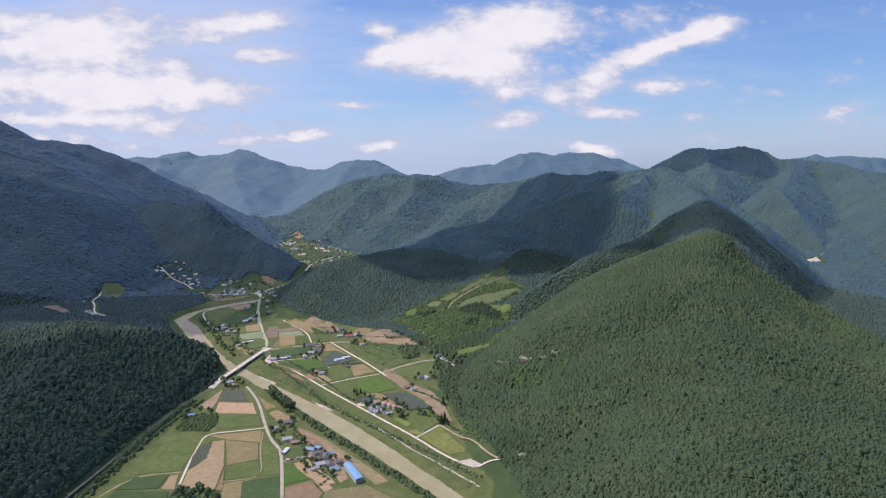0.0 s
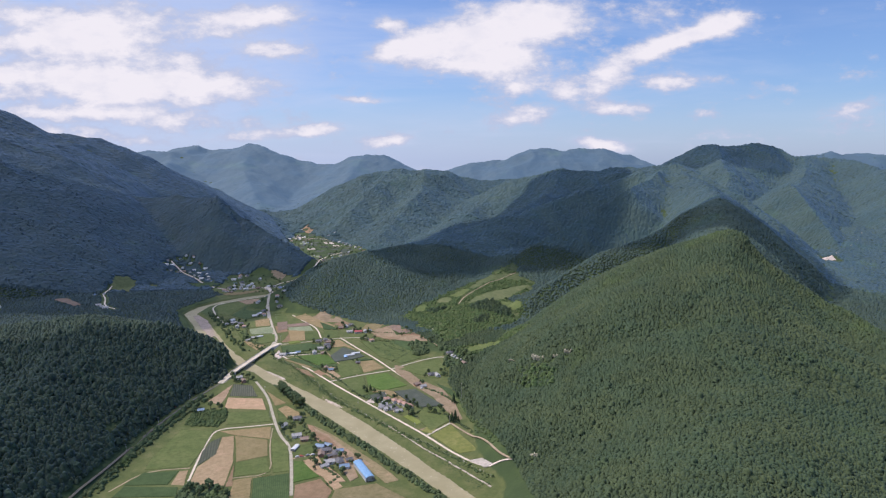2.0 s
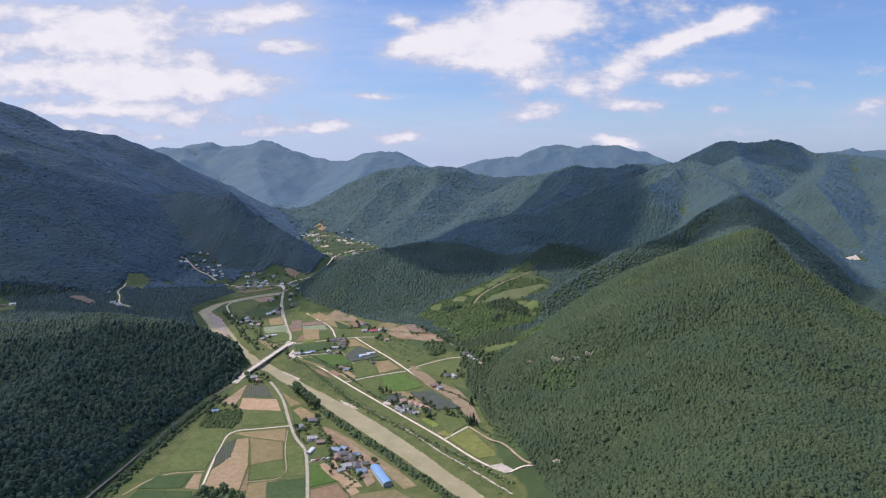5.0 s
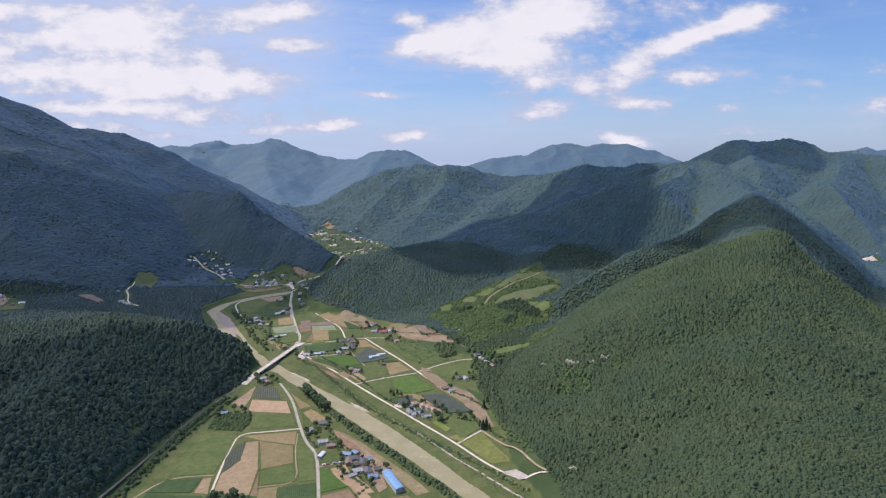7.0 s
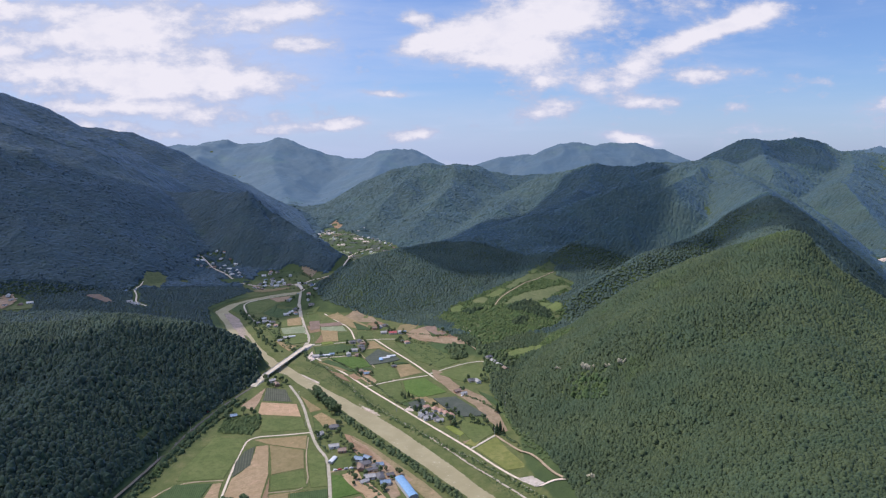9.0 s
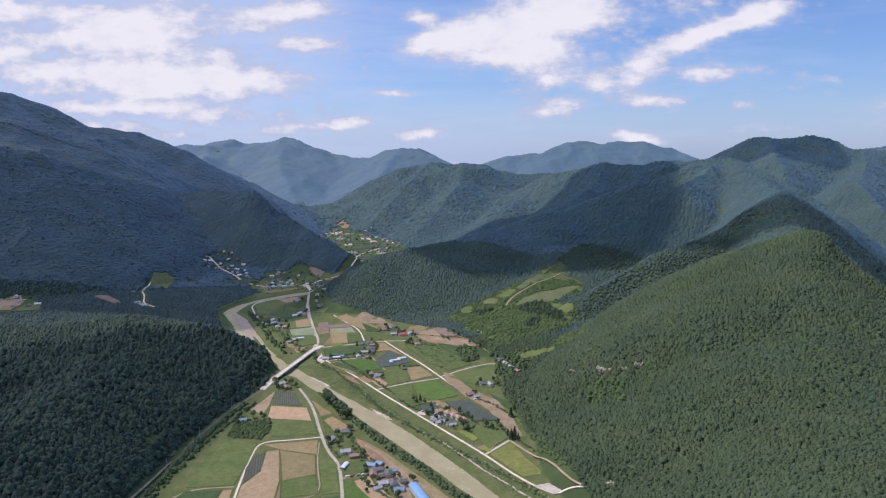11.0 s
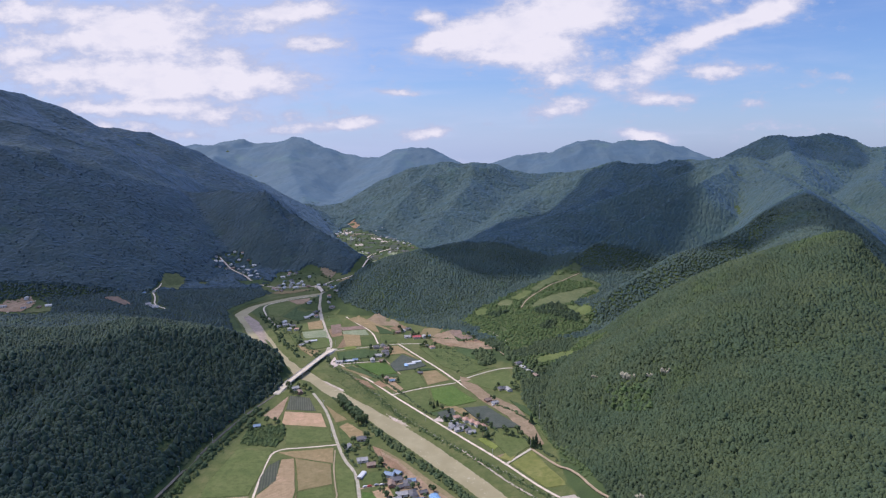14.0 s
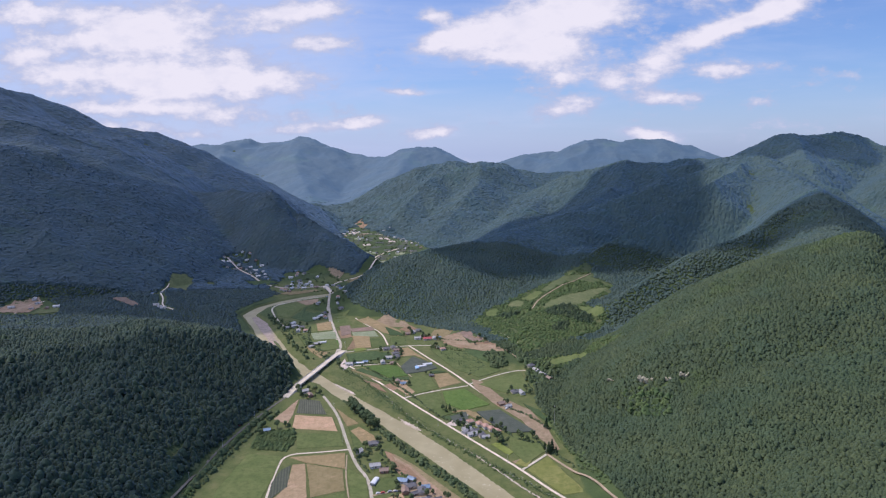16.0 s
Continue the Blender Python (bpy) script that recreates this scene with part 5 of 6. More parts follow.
def conifer_tree(tall, seed):
    rnd = random.Random(seed)
    ob = thing("conifer_tree", "dark green conifer standing by the fields", "tree", "valley conifers")
    bm = bmesh.new()
    tube(bm, (0, 0, -0.4), (0, 0, tall * 0.9), tall * 0.022, tall * 0.006, 7)
    part("trunk", bm, BARK, ob, "straight brown trunk")
    bm = bmesh.new()
    for k in range(44):
        f = k / 44
        a = k * 2.4
        r = tall * 0.19 * (1.05 - f) * rnd.uniform(0.6, 1.0)
        clump(bm, (math.cos(a) * r, math.sin(a) * r, tall * (0.14 + 0.84 * f)), tall * (0.085 - 0.05 * f), rnd)
    part("crown", bm, NEEDLE, ob)
    return ob


TREES = []


def put_tree(k, x, y, turn):
    z = float(height(x, y))
    pattern, fresh = TREES[k]
    m = pose(x, y, z, 0, 0, turn)
    if fresh:
        pattern.matrix_basis = m
        TREES[k] = (pattern, False)
    else:
        copy_thing(pattern, m)


TREES = [(broad_tree(9.5, 1), True), (broad_tree(7.0, 2), True), (broad_tree(5.0, 3), True), (broad_tree(12.0, 4), True), (conifer_tree(13.0, 5), True), (conifer_tree(9.0, 6), True)]


def tree_row(line, step, spread, kinds, skip=0.0):
    for x, y in resample(line, step):
        if rng.random() >= skip:
            put_tree(rng.choice(kinds), x + rng.uniform(-spread, spread), y + rng.uniform(-spread, spread), rng.uniform(0, 360))


tree_row([(-172, 762), (-156, 738), (-130, 694)], 2.6, 5.0, [0, 3, 3, 0])
for x, y, k in [(-240, 792, 0), (-232, 806, 1), (-222, 800, 0), (-228, 780, 1), (-214, 794, 1), (-246, 806, 0), (-218, 782, 2), (-240, 696, 0), (-232, 700, 1), (-226, 694, 1), (-256, 700, 1),
                (-133, 648, 0), (-140, 632, 0), (-128, 626, 1), (-118, 646, 1), (-120, 664, 1), (-112, 620, 2), (-100, 596, 2), (-98, 606, 1), (-64, 560, 1), (-52, 546, 2), (-58, 526, 1), (-90, 556, 2), (-68, 534, 2), (-86, 546, 1), (-48, 560, 2),
                (55, 642, 4), (59, 648, 4), (52, 650, 5), (62, 640, 5), (30, 672, 0), (36, 668, 1), (42, 676, 0), (28, 682, 1), (46, 668, 1), (4, 668, 3), (8, 662, 0), (-52, 742, 5), (-48, 748, 5), (-56, 748, 1), (-42, 738, 1), (-34, 728, 1),
                (-12, 720, 2), (10, 702, 1), (14, 690, 1), (0, 714, 1), (-126, 842, 1), (-106, 826, 2), (-118, 824, 1), (-84, 870, 2), (48, 816, 1), (30, 812, 1), (24, 796, 2), (52, 800, 1), (70, 900, 1), (88, 866, 1), (56, 886, 1), (96, 862, 0), (64, 868, 2),
                (-60, 990, 1), (-76, 992, 0), (-82, 980, 1), (-100, 1056, 1), (-90, 1048, 1), (-126, 1080, 0), (-132, 1052, 1), (-70, 1024, 1), (-140, 998, 1), (-160, 966, 1), (-126, 960, 1), (-128, 926, 2), (-158, 922, 1), (-300, 1086, 1), (-340, 1098, 0), (-326, 1118, 1), (-312, 1112, 1),
                (-262, 992, 1), (-280, 1000, 1), (-284, 1230, 1), (-312, 1238, 0), (-298, 1270, 1), (-270, 1232, 1), (-6, 1022, 0), (2, 1000, 0), (-14, 992, 1), (20, 968, 1), (34, 950, 0), (28, 936, 1), (60, 700, 4), (66, 720, 5), (-192, 497, 3), (-182, 492, 0), (-176, 500, 3), (-167, 495, 0), (-158, 491, 1), (-182, 500, 1)]:
    put_tree(k, x, y, rng.uniform(0, 360))


for kind, x, y, turn in SOUTH + NORTH + HAMLET + [("", q[0], q[1], 0) for q in TOWN]:
    a, r = rng.uniform(0, 6.28), rng.uniform(7.5, 11)
    put_tree(rng.choice([1, 2, 2, 1, 2]), x + r * math.cos(a), y + r * math.sin(a), rng.uniform(0, 360))


# ---------- bushes, scrub and orchard plants ----------
def scrub(name, label, seed, pts, size, tall, mat):
    r = np.random.default_rng(seed)
    pts = np.array(pts, float)
    k = r.uniform(0.45, 1.0, len(pts)) + 0.75 * r.random(len(pts)) ** 3
    v, f = crowns(r, pts[:, 0], pts[:, 1], height(pts[:, 0], pts[:, 1]) - 0.2, size * k, tall * k, 6, [(0.78, 0.6), (0.42, 1.0), (0.05, 0.9)])
    return tagged(mesh_object(name, v, f, mat), label, "bushes", kind="stuff")


def fill(poly, step, seed, jitter=0.4, keep=1.0):
    r = np.random.default_rng(seed)
    p = np.array(poly, float)
    gx, gy = np.meshgrid(np.arange(p[:, 0].min(), p[:, 0].max(), step), np.arange(p[:, 1].min(), p[:, 1].max(), step))
    x, y = gx.ravel() + r.uniform(-jitter, jitter, gx.size) * step, gy.ravel() + r.uniform(-jitter, jitter, gx.size) * step
    ok = inside(x, y, [tuple(q) for q in poly]) & (r.random(len(x)) < keep)
    return np.column_stack([x[ok], y[ok]])


def strip(line, step, spread, seed):
    r = np.random.default_rng(seed)
    p = np.array(resample(line, step))[:, :2]
    return p + r.uniform(-spread, spread, p.shape)


LIT_GROVE = [(139, 694), (155, 683), (175, 639), (171, 615), (158, 616), (136, 654)]
MEADOWS = [
    ('lawn', [(7, 1156), (29, 1179), (32, 1161), (27, 1137), (11, 1138)]),
    ('meadow', [(50, 1193), (71, 1212), (84, 1199), (75, 1176), (57, 1174)]),
    ('grass', [(79, 1217), (114, 1259), (126, 1245), (95, 1201)]),
    ('meadow', [(123, 1264), (171, 1339), (185, 1340), (177, 1304), (133, 1247)]),
    ('grass', [(189, 1360), (213, 1408), (231, 1423), (228, 1393), (190, 1339)]),
    ('meadow', [(106, 1148), (126, 1182), (176, 1226), (249, 1287), (263, 1284), (194, 1183), (173, 1162), (138, 1156)]),
    ('lawn', [(177, 1158), (200, 1154), (211, 1093), (199, 1089), (182, 1118)]),
    ('lawn', [(92, 911), (121, 933), (147, 931), (147, 915), (121, 908), (97, 896)]),
]


HILL_TRACK = [(94, 1153), (107, 1196), (131, 1233), (154, 1263), (175, 1290), (240, 1360)]
HILL_CLUMPS = [[(112, 1132), (132, 1145), (165, 1163), (189, 1101), (189, 1070), (169, 1074), (144, 1094), (117, 1110)], [(113, 1044), (145, 1073), (139, 1028), (115, 1026)], [(30, 1130), (50, 1150), (70, 1140), (48, 1112)]]


def off_plots(pts):
    ok = np.ones(len(pts), bool)
    for _, m in MEADOWS:
        ok &= ~inside(pts[:, 0], pts[:, 1], m)
    ok &= along(pts[:, 0], pts[:, 1], [(a, b, 0) for a, b in HILL_TRACK])[0] > 4
    return pts[ok]


BUSH = foliage_mat("bush_leaves", (0.045, 0.072, 0.026), (0.075, 0.108, 0.040), (0.110, 0.142, 0.055), 25.0)
LEVEE = [(-205, 905), (-168, 866), (-127, 800), (-84, 727), (-42, 675), (2, 625), (40, 585), (70, 550), (92, 520)]
scrub("riverside_trees", "belt of leafy trees along the river bank", 51, strip([(-124, 692), (-95, 650), (-68, 614), (-37, 575), (-19, 550), (20, 500)], 4.6, 3.0, 51), 2.4, 4.6, LEAF)
scrub("bend_trees", "leafy trees on the bank inside the river bend", 54, strip([(-400, 1180), (-366, 1120), (-330, 1050), (-292, 980), (-262, 930)], 3.6, 6.0, 54), 2.4, 4.6, LEAF)
scrub("roadside_trees", "line of leafy trees along the road below the hill", 52, strip([(-278, 826), (-298, 690), (-306, 599), (-308, 450)], 2.0, 4.5, 53), 3.3, 8.4, broad)
scrub("orchard_bushes", "dense rows of dark green orchard bushes", 21, fill(FIELDS[0], 2.3, 21, 0.15), 1.6, 2.2, BUSH)
scrub("riverside_scrub", "tangled green scrub along the river bank", 22, np.concatenate([strip([(-178, 776), (-126, 696), (-93, 652), (-66, 614), (-35, 577), (-17, 550), (22, 500), (50, 460)], 0.6, 4.2, 22), strip([(-205, 905), (-240, 940), (-300, 1040), (-350, 1110), (-380, 1160)], 1.6, 7.0, 23)]), 1.7, 2.6, LEAF)
scrub("bank_tufts", "rough tufts of grass and weeds on the river bank", 37, np.concatenate([fill([(-190, 900), (-130, 806), (-90, 735), (-50, 680), (0, 622), (60, 550), (85, 500), (70, 490), (20, 580), (-40, 652), (-90, 716), (-160, 796), (-205, 850)], 2.0, 37, 0.5, 0.6), fill([(-385, 1150), (-330, 1060), (-262, 965), (-235, 935), (-215, 950), (-250, 1000), (-300, 1075)], 4.0, 38, 0.5, 0.6), fill([(-296, 600), (-286, 680), (-268, 690), (-262, 640), (-275, 560), (-285, 500)], 2.6, 39, 0.5, 0.5)]), 0.9, 0.7, BUSH)
scrub("levee_scrub", "low bushes on the levee slope", 24, strip([(x - 7, y - 8) for x, y in LEVEE], 1.3, 3.2, 24), 1.3, 1.6, BUSH)
scrub("roadside_scrub", "bushes along the road at the foot of the hill", 25, np.concatenate([strip([(-262, 740), (-269, 696), (-277, 647), (-281, 599), (-282, 547), (-284, 502), (-286, 440)], 1.5, 2.6, 25), strip([(-252, 740), (-262, 690), (-272, 620), (-276, 540), (-278, 500)], 4.0, 2.5, 26)]), 2.3, 3.8, LEAF)
scrub("field_thicket", "dense clump of dark green bushes at the field corner", 40, fill([(-204, 486), (-201, 513), (-178, 507), (-160, 505), (-155, 486)], 2.6, 40), 2.2, 3.2, LEAF)
scrub("hedgerow", "uneven hedge bushes along field edges", 36, np.concatenate([strip(l, st, 1.6, 40 + q) for q, (l, st) in enumerate([
    ([(-200, 935), (-150, 868), (-112, 815)], 2.2), ([(-110, 812), (-60, 730), (-30, 700)], 2.0), ([(-36, 716), (8, 700), (22, 680), (4, 664)], 2.0), ([(-190, 908), (-140, 918)], 2.0),
    ([(-150, 990), (-128, 970), (-130, 925)], 2.4), ([(-60, 975), (0, 908), (-24, 868)], 3.4), ([(20, 755), (40, 740), (64, 700)], 2.2), ([(30, 812), (60, 800), (54, 830)], 2.0),
    ([(-340, 1110), (-300, 1080), (-282, 1000), (-240, 960)], 2.0), ([(28, 672), (48, 664), (62, 640), (90, 590)], 1.8), ([(-100, 1060), (-60, 1030), (0, 1000)], 2.6),
    ([(-128, 665), (-100, 612), (-84, 590)], 2.4), ([(-95, 560), (-60, 520), (-70, 505)], 2.4), ([(-118, 650), (-140, 628), (-122, 600)], 2.0)])]), 1.5, 2.2, LEAF)
margins = np.concatenate([strip(list(f) + [f[0]], 2.4, 0.7, 70 + q) for q, f in enumerate(FIELDS) if f[0][1] < 1120])
grass_rng = np.random.default_rng(66)
size = grass_rng.uniform(0.2, 0.6, len(margins))
v, f = crowns(grass_rng, margins[:, 0], margins[:, 1], height(margins[:, 0], margins[:, 1]) - 0.1, size, size * 1.5, 4, PLAIN)
tagged(mesh_object("field_margin", v, f, BUSH, True), "rough tufts of weeds along the field margins", "weeds", kind="stuff")
scrub("crop_bushes", "rows of leafy green crop bushes", 27, fill([(-86, 996), (-70, 1004), (-28, 975), (8, 903), (-20, 878), (-48, 918)], 3.4, 27, 0.18, 0.85), 1.3, 1.5, BUSH)
scrub("thicket", "thicket of dark green trees between fields", 28, np.concatenate([fill([(-2, 950), (16, 955), (34, 905), (10, 890)], 3.6, 28), fill([(40, 935), (70, 930), (100, 890), (84, 850), (66, 830), (48, 850), (60, 890)], 4.4, 29, 0.4, 0.6)]), 2.6, 5.0, LEAF)
LIGHT_BUSH = foliage_mat("young_leaves", (0.050, 0.084, 0.030), (0.082, 0.122, 0.044), (0.120, 0.160, 0.060), 22.0)
FRESH = foliage_mat("fresh_leaves", (0.046, 0.078, 0.026), (0.076, 0.117, 0.038), (0.112, 0.152, 0.054), 22.0)
slope = off_plots(np.concatenate([fill(CLEARINGS[0], 3.0, 30, 0.5, 0.9), fill(CLEARINGS[6], 3.0, 33, 0.5, 0.9)]))
dense = fractal(slope[:, 0], slope[:, 1], 38, 3, 41)
upper = (slope[:, 1] - 1120) / 900
draw = np.random.default_rng(34).random(len(slope))
shrubs = slope[(draw < 0.6) & (dense > upper - 0.30)]
young = slope[(draw >= 0.66) & (dense > upper - 0.24)]
scrub("hill_meadow_scrub", "scattered light green bushes on a grassy slope", 30, shrubs, 1.9, 2.1, FRESH)
scrub("hill_meadow_trees", "young broad-leaved trees spreading over a grassy slope", 44, young, 2.2, 3.4, LIGHT_BUSH)
scrub("hill_grove", "dark groves of conifers on a grassy slope", 45, np.concatenate([fill(c, 3.2, 46 + q, 0.45) for q, c in enumerate(HILL_CLUMPS)]), 2.1, 5.6, pine)
scrub("broadleaf_patch", "patch of fresh green broad-leaved trees below a cliff", 47, fill(LIT_GROVE, 3.4, 48, 0.5, 0.6), 2.3, 5.4, LIGHT_BUSH)
scrub("wood_edge_scrub", "light green bushes along the edge of the wood", 67, fill([(64, 770), (70, 724), (79, 655), (88, 628), (103, 565), (94, 560), (76, 640), (62, 730)], 2.4, 68, 0.5, 0.6), 1.5, 2.0, LIGHT_BUSH)
scrub("valley_scrub", "patches of bushes on the valley margin", 31, np.concatenate([fill([(72, 716), (78, 670), (92, 610), (86, 604), (74, 660), (66, 720)], 3.5, 31, 0.5, 0.5), fill(CLEARINGS[3], 9.0, 32, 0.5, 0.16), fill(CLEARINGS[1], 14.0, 35, 0.5, 0.35)]), 2.8, 4.0, LEAF)


# ---------- plots on slopes ----------
def slope_field(kind, pts, lift=0.9, cells=24):
    mat, label, rise = FIELD_LOOK[kind]
    p = np.array(pts, float)
    step = max(2.5, (p.max(0) - p.min(0)).max() / cells)
    xs, ys = np.arange(p[:, 0].min() - step, p[:, 0].max() + 2 * step, step), np.arange(p[:, 1].min() - step, p[:, 1].max() + 2 * step, step)
    gx, gy = np.meshgrid(xs, ys)
    w = len(xs)
    cx, cy = gx[:-1, :-1] + step / 2, gy[:-1, :-1] + step / 2
    wob = 2.5 * step * fractal(cx, cy, step * 3, 3, 6)
    ok = inside(cx + wob, cy - wob, [tuple(q) for q in pts]).ravel()
    i = (np.arange(len(ys) - 1)[:, None] * w + np.arange(w - 1)).ravel()[ok]
    if not len(i):
        return
    ob = mesh_object("field", np.stack([gx, gy, height(gx, gy) + lift], -1).reshape(-1, 3), np.stack([i, i + 1, i + w + 1, i + w], -1), mat(), True)
    tagged(ob, label, "field", "hill fields", "structure")


FIELD_LOOK["meadow"] = (lambda: soil_mat("hill_meadow", (0.080, 0.110, 0.044), (0.116, 0.142, 0.060)), "yellow-green meadow on a slope", 0.3)
FIELD_LOOK["rough"] = (lambda: soil_mat("rough_hill_grass", (0.060, 0.090, 0.034), (0.094, 0.117, 0.048)), "rough grassy clearing on a slope", 0.3)
slope_field("rough", CLEARINGS[0], 0.5, 70)
slope_field("rough", CLEARINGS[6], 0.5, 50)
for kind, plot in MEADOWS:
    slope_field(kind, plot, 1.1, 40)
slope_field('brown', [(-462, 2470), (-440, 2500), (-396, 2404), (-424, 2384)])
slope_field('bare', [(-404, 1712), (-345, 1696), (-338, 1606), (-345, 1545), (-378, 1606)])
slope_field('pad', [(-312, 2280), (-296, 2268), (-288, 2300), (-304, 2322)])
plot_rng = random.Random(12)
for row in range(15):
    for col in range(9):
        px, py = -440 + col * 42 + plot_rng.uniform(-5, 5), 1790 + row * 42 + plot_rng.uniform(-6, 6)
        if inside(np.array([px]), np.array([py]), CLEARINGS[1])[0] and plot_rng.random() < 0.86:
            w, l, lean = plot_rng.uniform(11, 20), plot_rng.uniform(13, 20), plot_rng.uniform(-5, 5)
            # mostly grey net and mulch looks: their greyness stands in for valley haze
            slope_field(plot_rng.choice(["dark", "mauve", "pale", "mulch", "net", "net", "mulch", "dark", "rough", "pad", "net"]), [(px - w + lean, py - l), (px + w + lean, py - l + 3), (px + w - lean, py + l), (px - w - lean, py + l - 3)], 0.5, 12)
slope_field('meadow', SLOPE_PLOTS[0])
slope_field('mauve', SLOPE_PLOTS[1])
slope_field('rough', SLOPE_PLOTS[2])
slope_field('bare', [(-888, 1108), (-882, 1156), (-852, 1188), (-830, 1165), (-826, 1120)])
slope_field('meadow', [(-824, 1114), (-822, 1158), (-796, 1160), (-778, 1128)])
slope_field('dark', [(-562, 1496), (-510, 1508), (-476, 1488), (-515, 1440)])
slope_field('olive', [(-448, 1372), (-424, 1390), (-370, 1418), (-356, 1404), (-410, 1362)])
slope_field('dark', [(-345, 1470), (-318, 1500), (-296, 1470), (-320, 1440)])
slope_field('olive', [(-318, 1520), (-296, 1560), (-278, 1500), (-292, 1470)])
slope_field('grass', [(-390, 1500), (-350, 1530), (-345, 1480), (-372, 1462)])
slope_field('rough', [(-315, 604), (-310, 632), (-303, 638), (-288, 600), (-300, 590)])
slope_field('pad', [(990, 1392), (1026, 1398), (1036, 1432), (1004, 1436)])
road('concrete', 4.5, [(990, 1392), (1020, 1420), (1060, 1450), (1106, 1480), (1190, 1560), (1272, 1650)], 1.5)
road('soil', 2.8, HILL_TRACK, 1.1)
road('concrete', 3.5, [(14, 1068), (33, 1034), (46, 1001), (62, 970)])
road('concrete', 4.0, SLOPE_TRACKS[0])
road('concrete', 4.5, SLOPE_TRACKS[1])
road('concrete', 6.0, [(-348, 1440), (-336, 1500), (-320, 1523), (-290, 1580), (-268, 1680), (-266, 1740), (-299, 1822), (-290, 1890), (-240, 1990)])
road('concrete', 4.0, [(-458, 2330), (-390, 2262), (-300, 2230), (-230, 2150), (-150, 2025), (-120, 2010)])

# ---------- gravel bars, bank grass and stones ----------
def bar(name, label, pts, z, mat):
    edge = np.array(resample(smoothed([tuple(p) for p in pts] + [tuple(pts[0])], 2), 3.0)[:-1])
    edge = edge + 2.0 * np.column_stack([fractal(edge[:, 0], edge[:, 1], 11, 3, 4), fractal(edge[:, 0], edge[:, 1], 11, 3, 14)])
    mid = edge.mean(0)
    inner = edge + (mid - edge) * 0.22
    bm = bmesh.new()
    low = [bm.verts.new((x, y, z - 1.6)) for x, y in edge]
    high = [bm.verts.new((x, y, z + 0.25 * float(fractal(x, y, 5, 2, 9)))) for x, y in inner]
    top = bm.verts.new((*mid, z + 0.2))
    m = len(low)
    for i in range(m):
        bm.faces.new((low[i], low[(i + 1) % m], high[(i + 1) % m], high[i]))
        bm.faces.new((high[i], high[(i + 1) % m], top))
    me = bpy.data.meshes.new(name)
    bmesh.ops.recalc_face_normals(bm, faces=bm.faces)
    bm.to_mesh(me)
    bm.free()
    me.materials.append(mat)
    return tagged(new(name, me), label, "gravel bar", "gravel bars", "structure")


PINK_GRAVEL = soil_mat("pink_gravel", (0.235, 0.212, 0.170), (0.30, 0.272, 0.225), cell=0.08)
shoal = ribbon("gravel_bar", [(-422, 1182, 14.6), (-372, 1073, 7.0), (-326, 988, 4.9), (-294, 917, 7.7), (-267, 866, 9.2), (-249, 837, 9.1)], 0, PINK_GRAVEL, 0, 0.5, 5.0, level=-1.1)
tagged(shoal, "pinkish grey river gravel beside the water", "gravel bar", "gravel bars", "structure")
bar("gravel_bar", "pale sand and gravel bank beside the water", [(-120, 745), (-92, 728), (-62, 690), (-56, 676), (-72, 684), (-104, 716)], -0.7, gravel_mat())
bar("gravel_bar", "pale sand and gravel bank beside the water", [(-206, 838), (-180, 812), (-150, 786), (-160, 786), (-192, 816), (-214, 842)], -0.8, gravel_mat())
ditch = ribbon("ditch", [(-20, 638), (15, 587), (38, 557), (60, 528), (84, 496)], 2.2, gravel_mat(), 0.10, 0.4, 3.0)
tagged(ditch, "sandy overflow channel through the bank grass", "channel", kind="structure")
ISLET = soil_mat("islet_weeds", (0.075, 0.105, 0.035), (0.12, 0.135, 0.06), cell=0.1)
bar("islet", "weedy green islet in the gravel bed", [(-288, 902), (-280, 908), (-264, 886), (-258, 872), (-266, 868), (-280, 882)], -0.8, ISLET)
bar("islet", "weedy green islet in the gravel bed", [(-352, 1036), (-346, 1036), (-318, 984), (-300, 946), (-306, 946), (-330, 992)], -0.8, ISLET)
scrub("levee_stones", "grey riprap stones on the levee slope", 61, strip([(x - 5.5, y - 6.5) for x, y in LEVEE], 1.0, 2.6, 61), 0.5, 0.45, plain_mat("riprap", (0.22, 0.21, 0.19), (0.42, 0.40, 0.37), 0.9, 0.0, 0.4))


# ---------- rock outcrops on the wooded slope ----------
ROCK = plain_mat("pale_rock", (0.17, 0.164, 0.11), (0.42, 0.395, 0.29), 0.9, 0.0, 0.5)


def outcrop(x, y, w, h, seed):
    """A broken cliff of a few angular blocks that shows through the trees."""
    rnd = random.Random(seed)
    ob = thing("rock_outcrop", "pale weathered rock face showing through the trees", "rock", "rock outcrops")
    z = float(height(x, y))
    ob.matrix_basis = pose(x, y, z, 0, 0, -35)
    for k in range(9):
        bm = bmesh.new()
        bmesh.ops.create_icosphere(bm, subdivisions=2, radius=1, matrix=Matrix.Rotation(rnd.uniform(-0.7, 0.7), 4, "Y") @ Matrix.Diagonal((w * rnd.uniform(0.06, 0.20), 1.8, h * rnd.uniform(0.12, 0.42), 1)))
        dx, dz = (k - 4) * w / 9 + rnd.uniform(-0.6, 0.6), h * rnd.uniform(0.22, 0.62)
        for v in bm.verts:
            v.co += Vector(noise.noise_vector(v.co * 0.9 + Vector((seed * 7, k * 3, 0)))) * 0.9
            v.co += Vector((dx, 0, dz))
        part("boulder", bm, ROCK, ob)
    return ob


for cliff in CLIFFS:
    outcrop(*cliff)


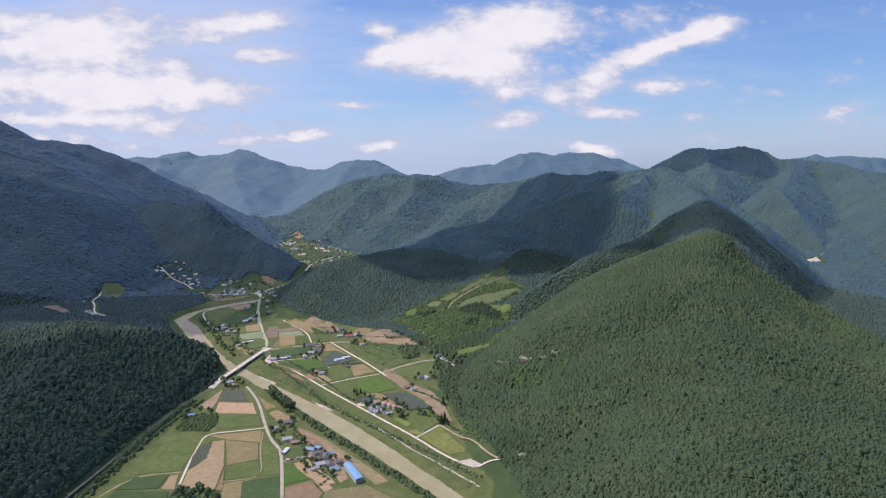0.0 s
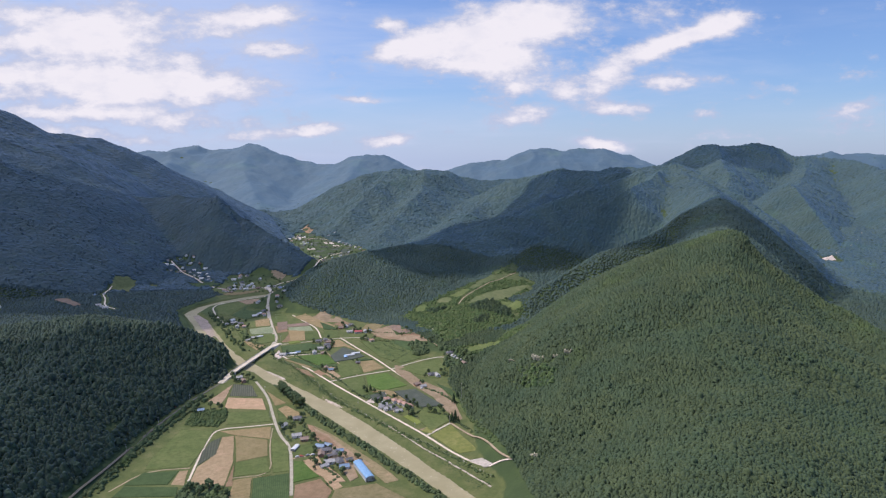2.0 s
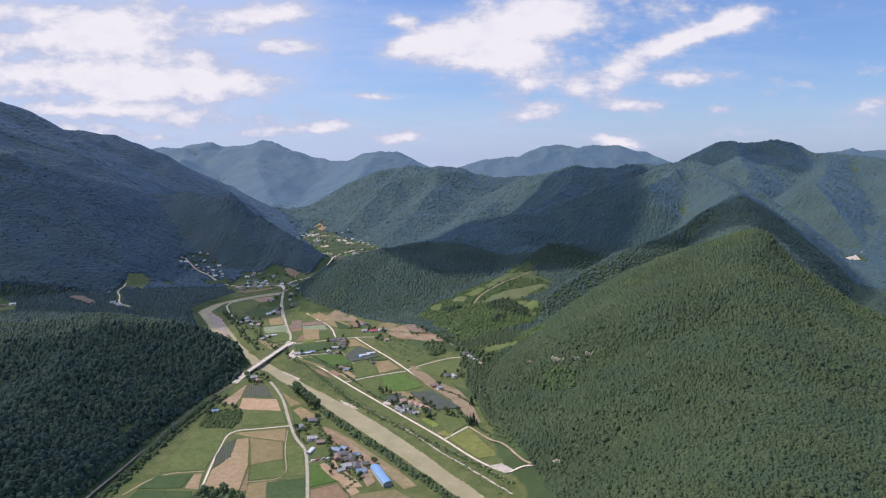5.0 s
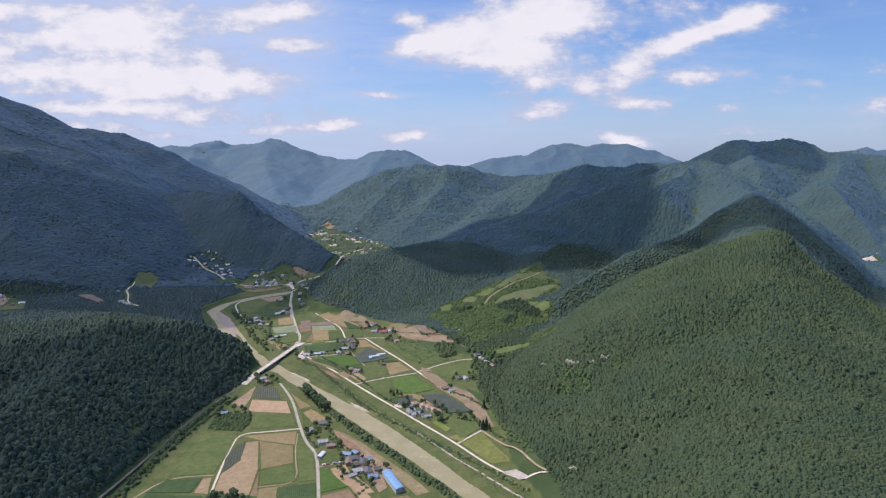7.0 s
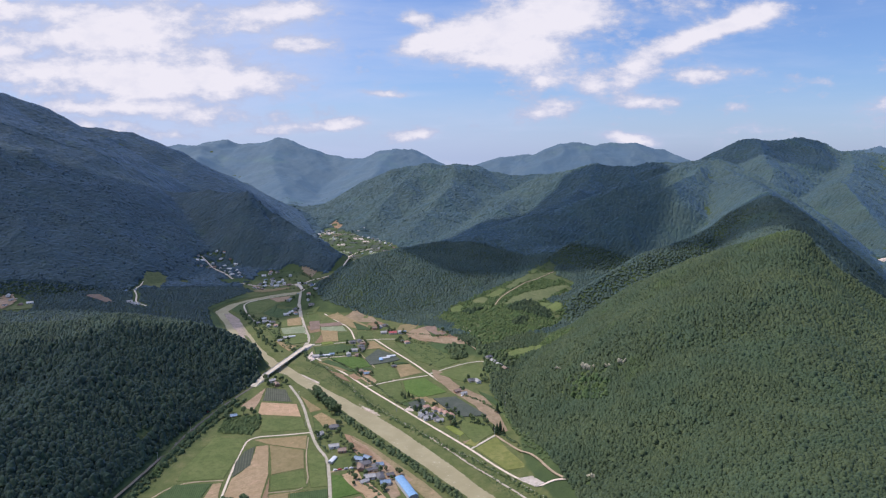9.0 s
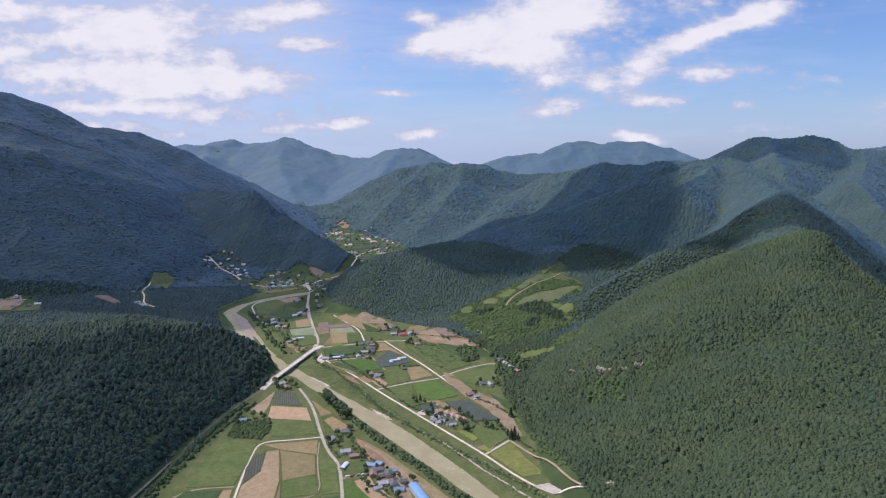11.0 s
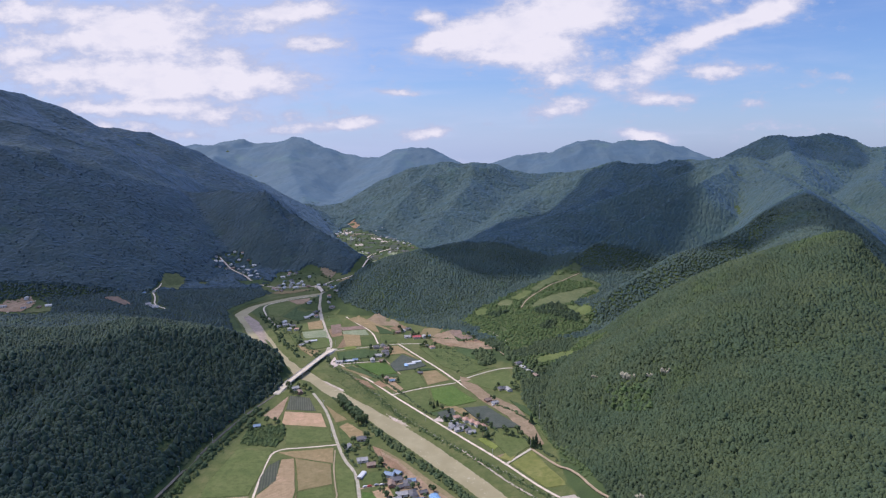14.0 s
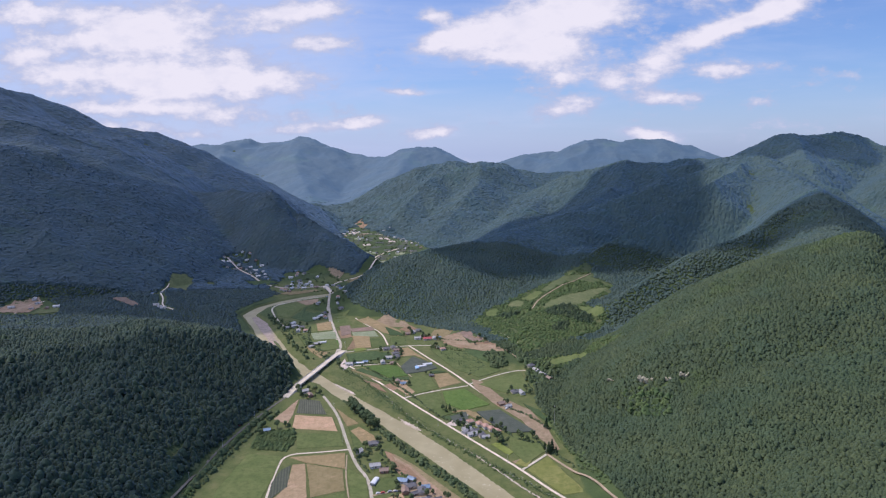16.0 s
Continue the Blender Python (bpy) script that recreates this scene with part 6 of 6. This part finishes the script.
# ---------- poles ----------
def pole(x, y, tall):
    ob = thing("utility_pole", "grey concrete utility pole with a crossarm", "pole", "utility poles")
    ob.matrix_basis = pose(x, y, max(0.0, float(height(x, y))), 0, 0, rng.uniform(0, 180))
    bm = bmesh.new()
    tube(bm, (0, 0, -0.5), (0, 0, tall), 0.19, 0.11, 8)
    part("shaft", bm, CONCRETE, ob)
    arm = part("crossarm", one_box((0, 0, tall - 0.9), (2.0, 0.12, 0.12)), STEEL, ob)
    for dx in (-0.9, 0.0, 0.9):
        bm = bmesh.new()
        tube(bm, (dx, 0, tall - 0.85), (dx, 0, tall - 0.5), 0.08, 0.05, 6)
        part("insulator", bm, WHITE_WALL, arm)


pole(70, 706, 24)
for x, y in [(-262, 800), (-274, 720), (-284, 650), (-288, 580), (-118, 600), (-160, 665), (-186, 745), (-220, 990), (-250, 1060), (-262, 1140), (-104, 780), (-60, 705), (12, 622), (52, 640)]:
    pole(x, y, 9.5)


# ---------- small vehicles by the farm yard ----------
def car(paint, x, y, turn):
    ob = thing("parked_car", "small parked car on the farm yard", "car", "parked cars")
    ob.matrix_basis = pose(x, y, max(0.0, float(height(x, y))) + 0.36, 0, 0, turn)
    body = part("body", one_box((0, 0, 0.62), (4.2, 1.75, 0.62), bevel=0.18), paint, ob)
    part("cabin", one_box((-0.2, 0, 1.15), (2.3, 1.55, 0.56), bevel=0.2), paint, ob)
    part("windscreen", one_box((0.86, 0, 1.16), (0.28, 1.36, 0.38), ry=-28), DARK_GLASS, body)
    for s in (-1, 1):
        part("side_window", one_box((-0.2, s * 0.77, 1.18), (1.8, 0.06, 0.32)), DARK_GLASS, body)
        for q in (-1.3, 1.3):
            bm = bmesh.new()
            tube(bm, (q, s * 0.72, 0.32), (q, s * 0.9, 0.32), 0.32, 0.32, 14)
            wheel = part("wheel", bm, plain_mat("tyre_rubber", (0.02, 0.02, 0.02), (0.035, 0.035, 0.035), 0.9), ob)
            bm = bmesh.new()
            tube(bm, (q, s * 0.88, 0.32), (q, s * 0.92, 0.32), 0.19, 0.19, 10)
            part("rim", bm, STEEL, wheel)


CAR_WHITE = plain_mat("car_white", (0.70, 0.70, 0.70), (0.74, 0.74, 0.74), 0.3)
CAR_RED = plain_mat("car_red", (0.42, 0.06, 0.05), (0.46, 0.08, 0.06), 0.3)
CAR_SILVER = plain_mat("car_silver", (0.42, 0.43, 0.45), (0.48, 0.49, 0.50), 0.35, 0.4)
for paint, x, y, turn in [(CAR_WHITE, -108, 563, 20), (CAR_RED, -104, 564, 15), (CAR_SILVER, -98, 566, 25), (CAR_WHITE, -93, 567, 12), (CAR_WHITE, -30, 706, 30), (CAR_SILVER, -20, 697, 100), (CAR_WHITE, 20, 752, 45), (CAR_RED, -284, 700, 80)]:
    car(paint, x, y, turn)

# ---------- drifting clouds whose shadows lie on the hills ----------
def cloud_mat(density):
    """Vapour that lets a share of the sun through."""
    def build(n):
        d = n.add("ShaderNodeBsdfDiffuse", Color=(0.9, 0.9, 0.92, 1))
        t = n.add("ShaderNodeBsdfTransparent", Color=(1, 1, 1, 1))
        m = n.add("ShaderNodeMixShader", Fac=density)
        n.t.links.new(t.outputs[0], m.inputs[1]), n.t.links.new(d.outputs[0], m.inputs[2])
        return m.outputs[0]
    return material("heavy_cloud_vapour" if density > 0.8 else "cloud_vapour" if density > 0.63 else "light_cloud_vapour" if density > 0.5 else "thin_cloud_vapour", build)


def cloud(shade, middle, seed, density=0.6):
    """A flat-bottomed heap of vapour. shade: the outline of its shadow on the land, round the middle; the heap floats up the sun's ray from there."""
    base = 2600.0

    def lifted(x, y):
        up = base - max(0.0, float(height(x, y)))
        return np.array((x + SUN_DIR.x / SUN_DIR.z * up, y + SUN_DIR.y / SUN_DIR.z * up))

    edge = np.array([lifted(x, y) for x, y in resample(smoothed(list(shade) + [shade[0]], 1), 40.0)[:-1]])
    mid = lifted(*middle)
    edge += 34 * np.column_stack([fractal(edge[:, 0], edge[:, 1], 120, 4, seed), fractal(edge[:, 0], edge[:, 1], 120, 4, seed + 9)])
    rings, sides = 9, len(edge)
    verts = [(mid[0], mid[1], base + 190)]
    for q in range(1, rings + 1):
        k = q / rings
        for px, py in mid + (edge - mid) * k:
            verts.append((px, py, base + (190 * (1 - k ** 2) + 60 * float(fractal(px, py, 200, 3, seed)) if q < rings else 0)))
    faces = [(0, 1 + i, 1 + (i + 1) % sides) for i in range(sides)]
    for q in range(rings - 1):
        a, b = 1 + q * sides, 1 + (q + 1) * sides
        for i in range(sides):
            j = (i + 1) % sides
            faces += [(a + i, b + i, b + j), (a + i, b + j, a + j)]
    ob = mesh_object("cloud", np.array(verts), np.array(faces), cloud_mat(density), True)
    return tagged(ob, "white fair-weather cloud out of view above the valley, shading the hills", "cloud", "clouds", "structure")


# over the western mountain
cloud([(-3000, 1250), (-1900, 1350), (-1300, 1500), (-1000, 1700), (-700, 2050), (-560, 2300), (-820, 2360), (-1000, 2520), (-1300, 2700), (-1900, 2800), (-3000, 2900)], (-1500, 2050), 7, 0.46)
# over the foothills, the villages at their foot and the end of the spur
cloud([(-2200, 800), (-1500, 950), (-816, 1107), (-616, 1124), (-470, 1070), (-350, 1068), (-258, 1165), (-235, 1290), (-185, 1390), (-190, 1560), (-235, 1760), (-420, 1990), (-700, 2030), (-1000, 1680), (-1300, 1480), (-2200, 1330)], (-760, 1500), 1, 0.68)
# over the low western hill: an unseen cloud added to darken its flank
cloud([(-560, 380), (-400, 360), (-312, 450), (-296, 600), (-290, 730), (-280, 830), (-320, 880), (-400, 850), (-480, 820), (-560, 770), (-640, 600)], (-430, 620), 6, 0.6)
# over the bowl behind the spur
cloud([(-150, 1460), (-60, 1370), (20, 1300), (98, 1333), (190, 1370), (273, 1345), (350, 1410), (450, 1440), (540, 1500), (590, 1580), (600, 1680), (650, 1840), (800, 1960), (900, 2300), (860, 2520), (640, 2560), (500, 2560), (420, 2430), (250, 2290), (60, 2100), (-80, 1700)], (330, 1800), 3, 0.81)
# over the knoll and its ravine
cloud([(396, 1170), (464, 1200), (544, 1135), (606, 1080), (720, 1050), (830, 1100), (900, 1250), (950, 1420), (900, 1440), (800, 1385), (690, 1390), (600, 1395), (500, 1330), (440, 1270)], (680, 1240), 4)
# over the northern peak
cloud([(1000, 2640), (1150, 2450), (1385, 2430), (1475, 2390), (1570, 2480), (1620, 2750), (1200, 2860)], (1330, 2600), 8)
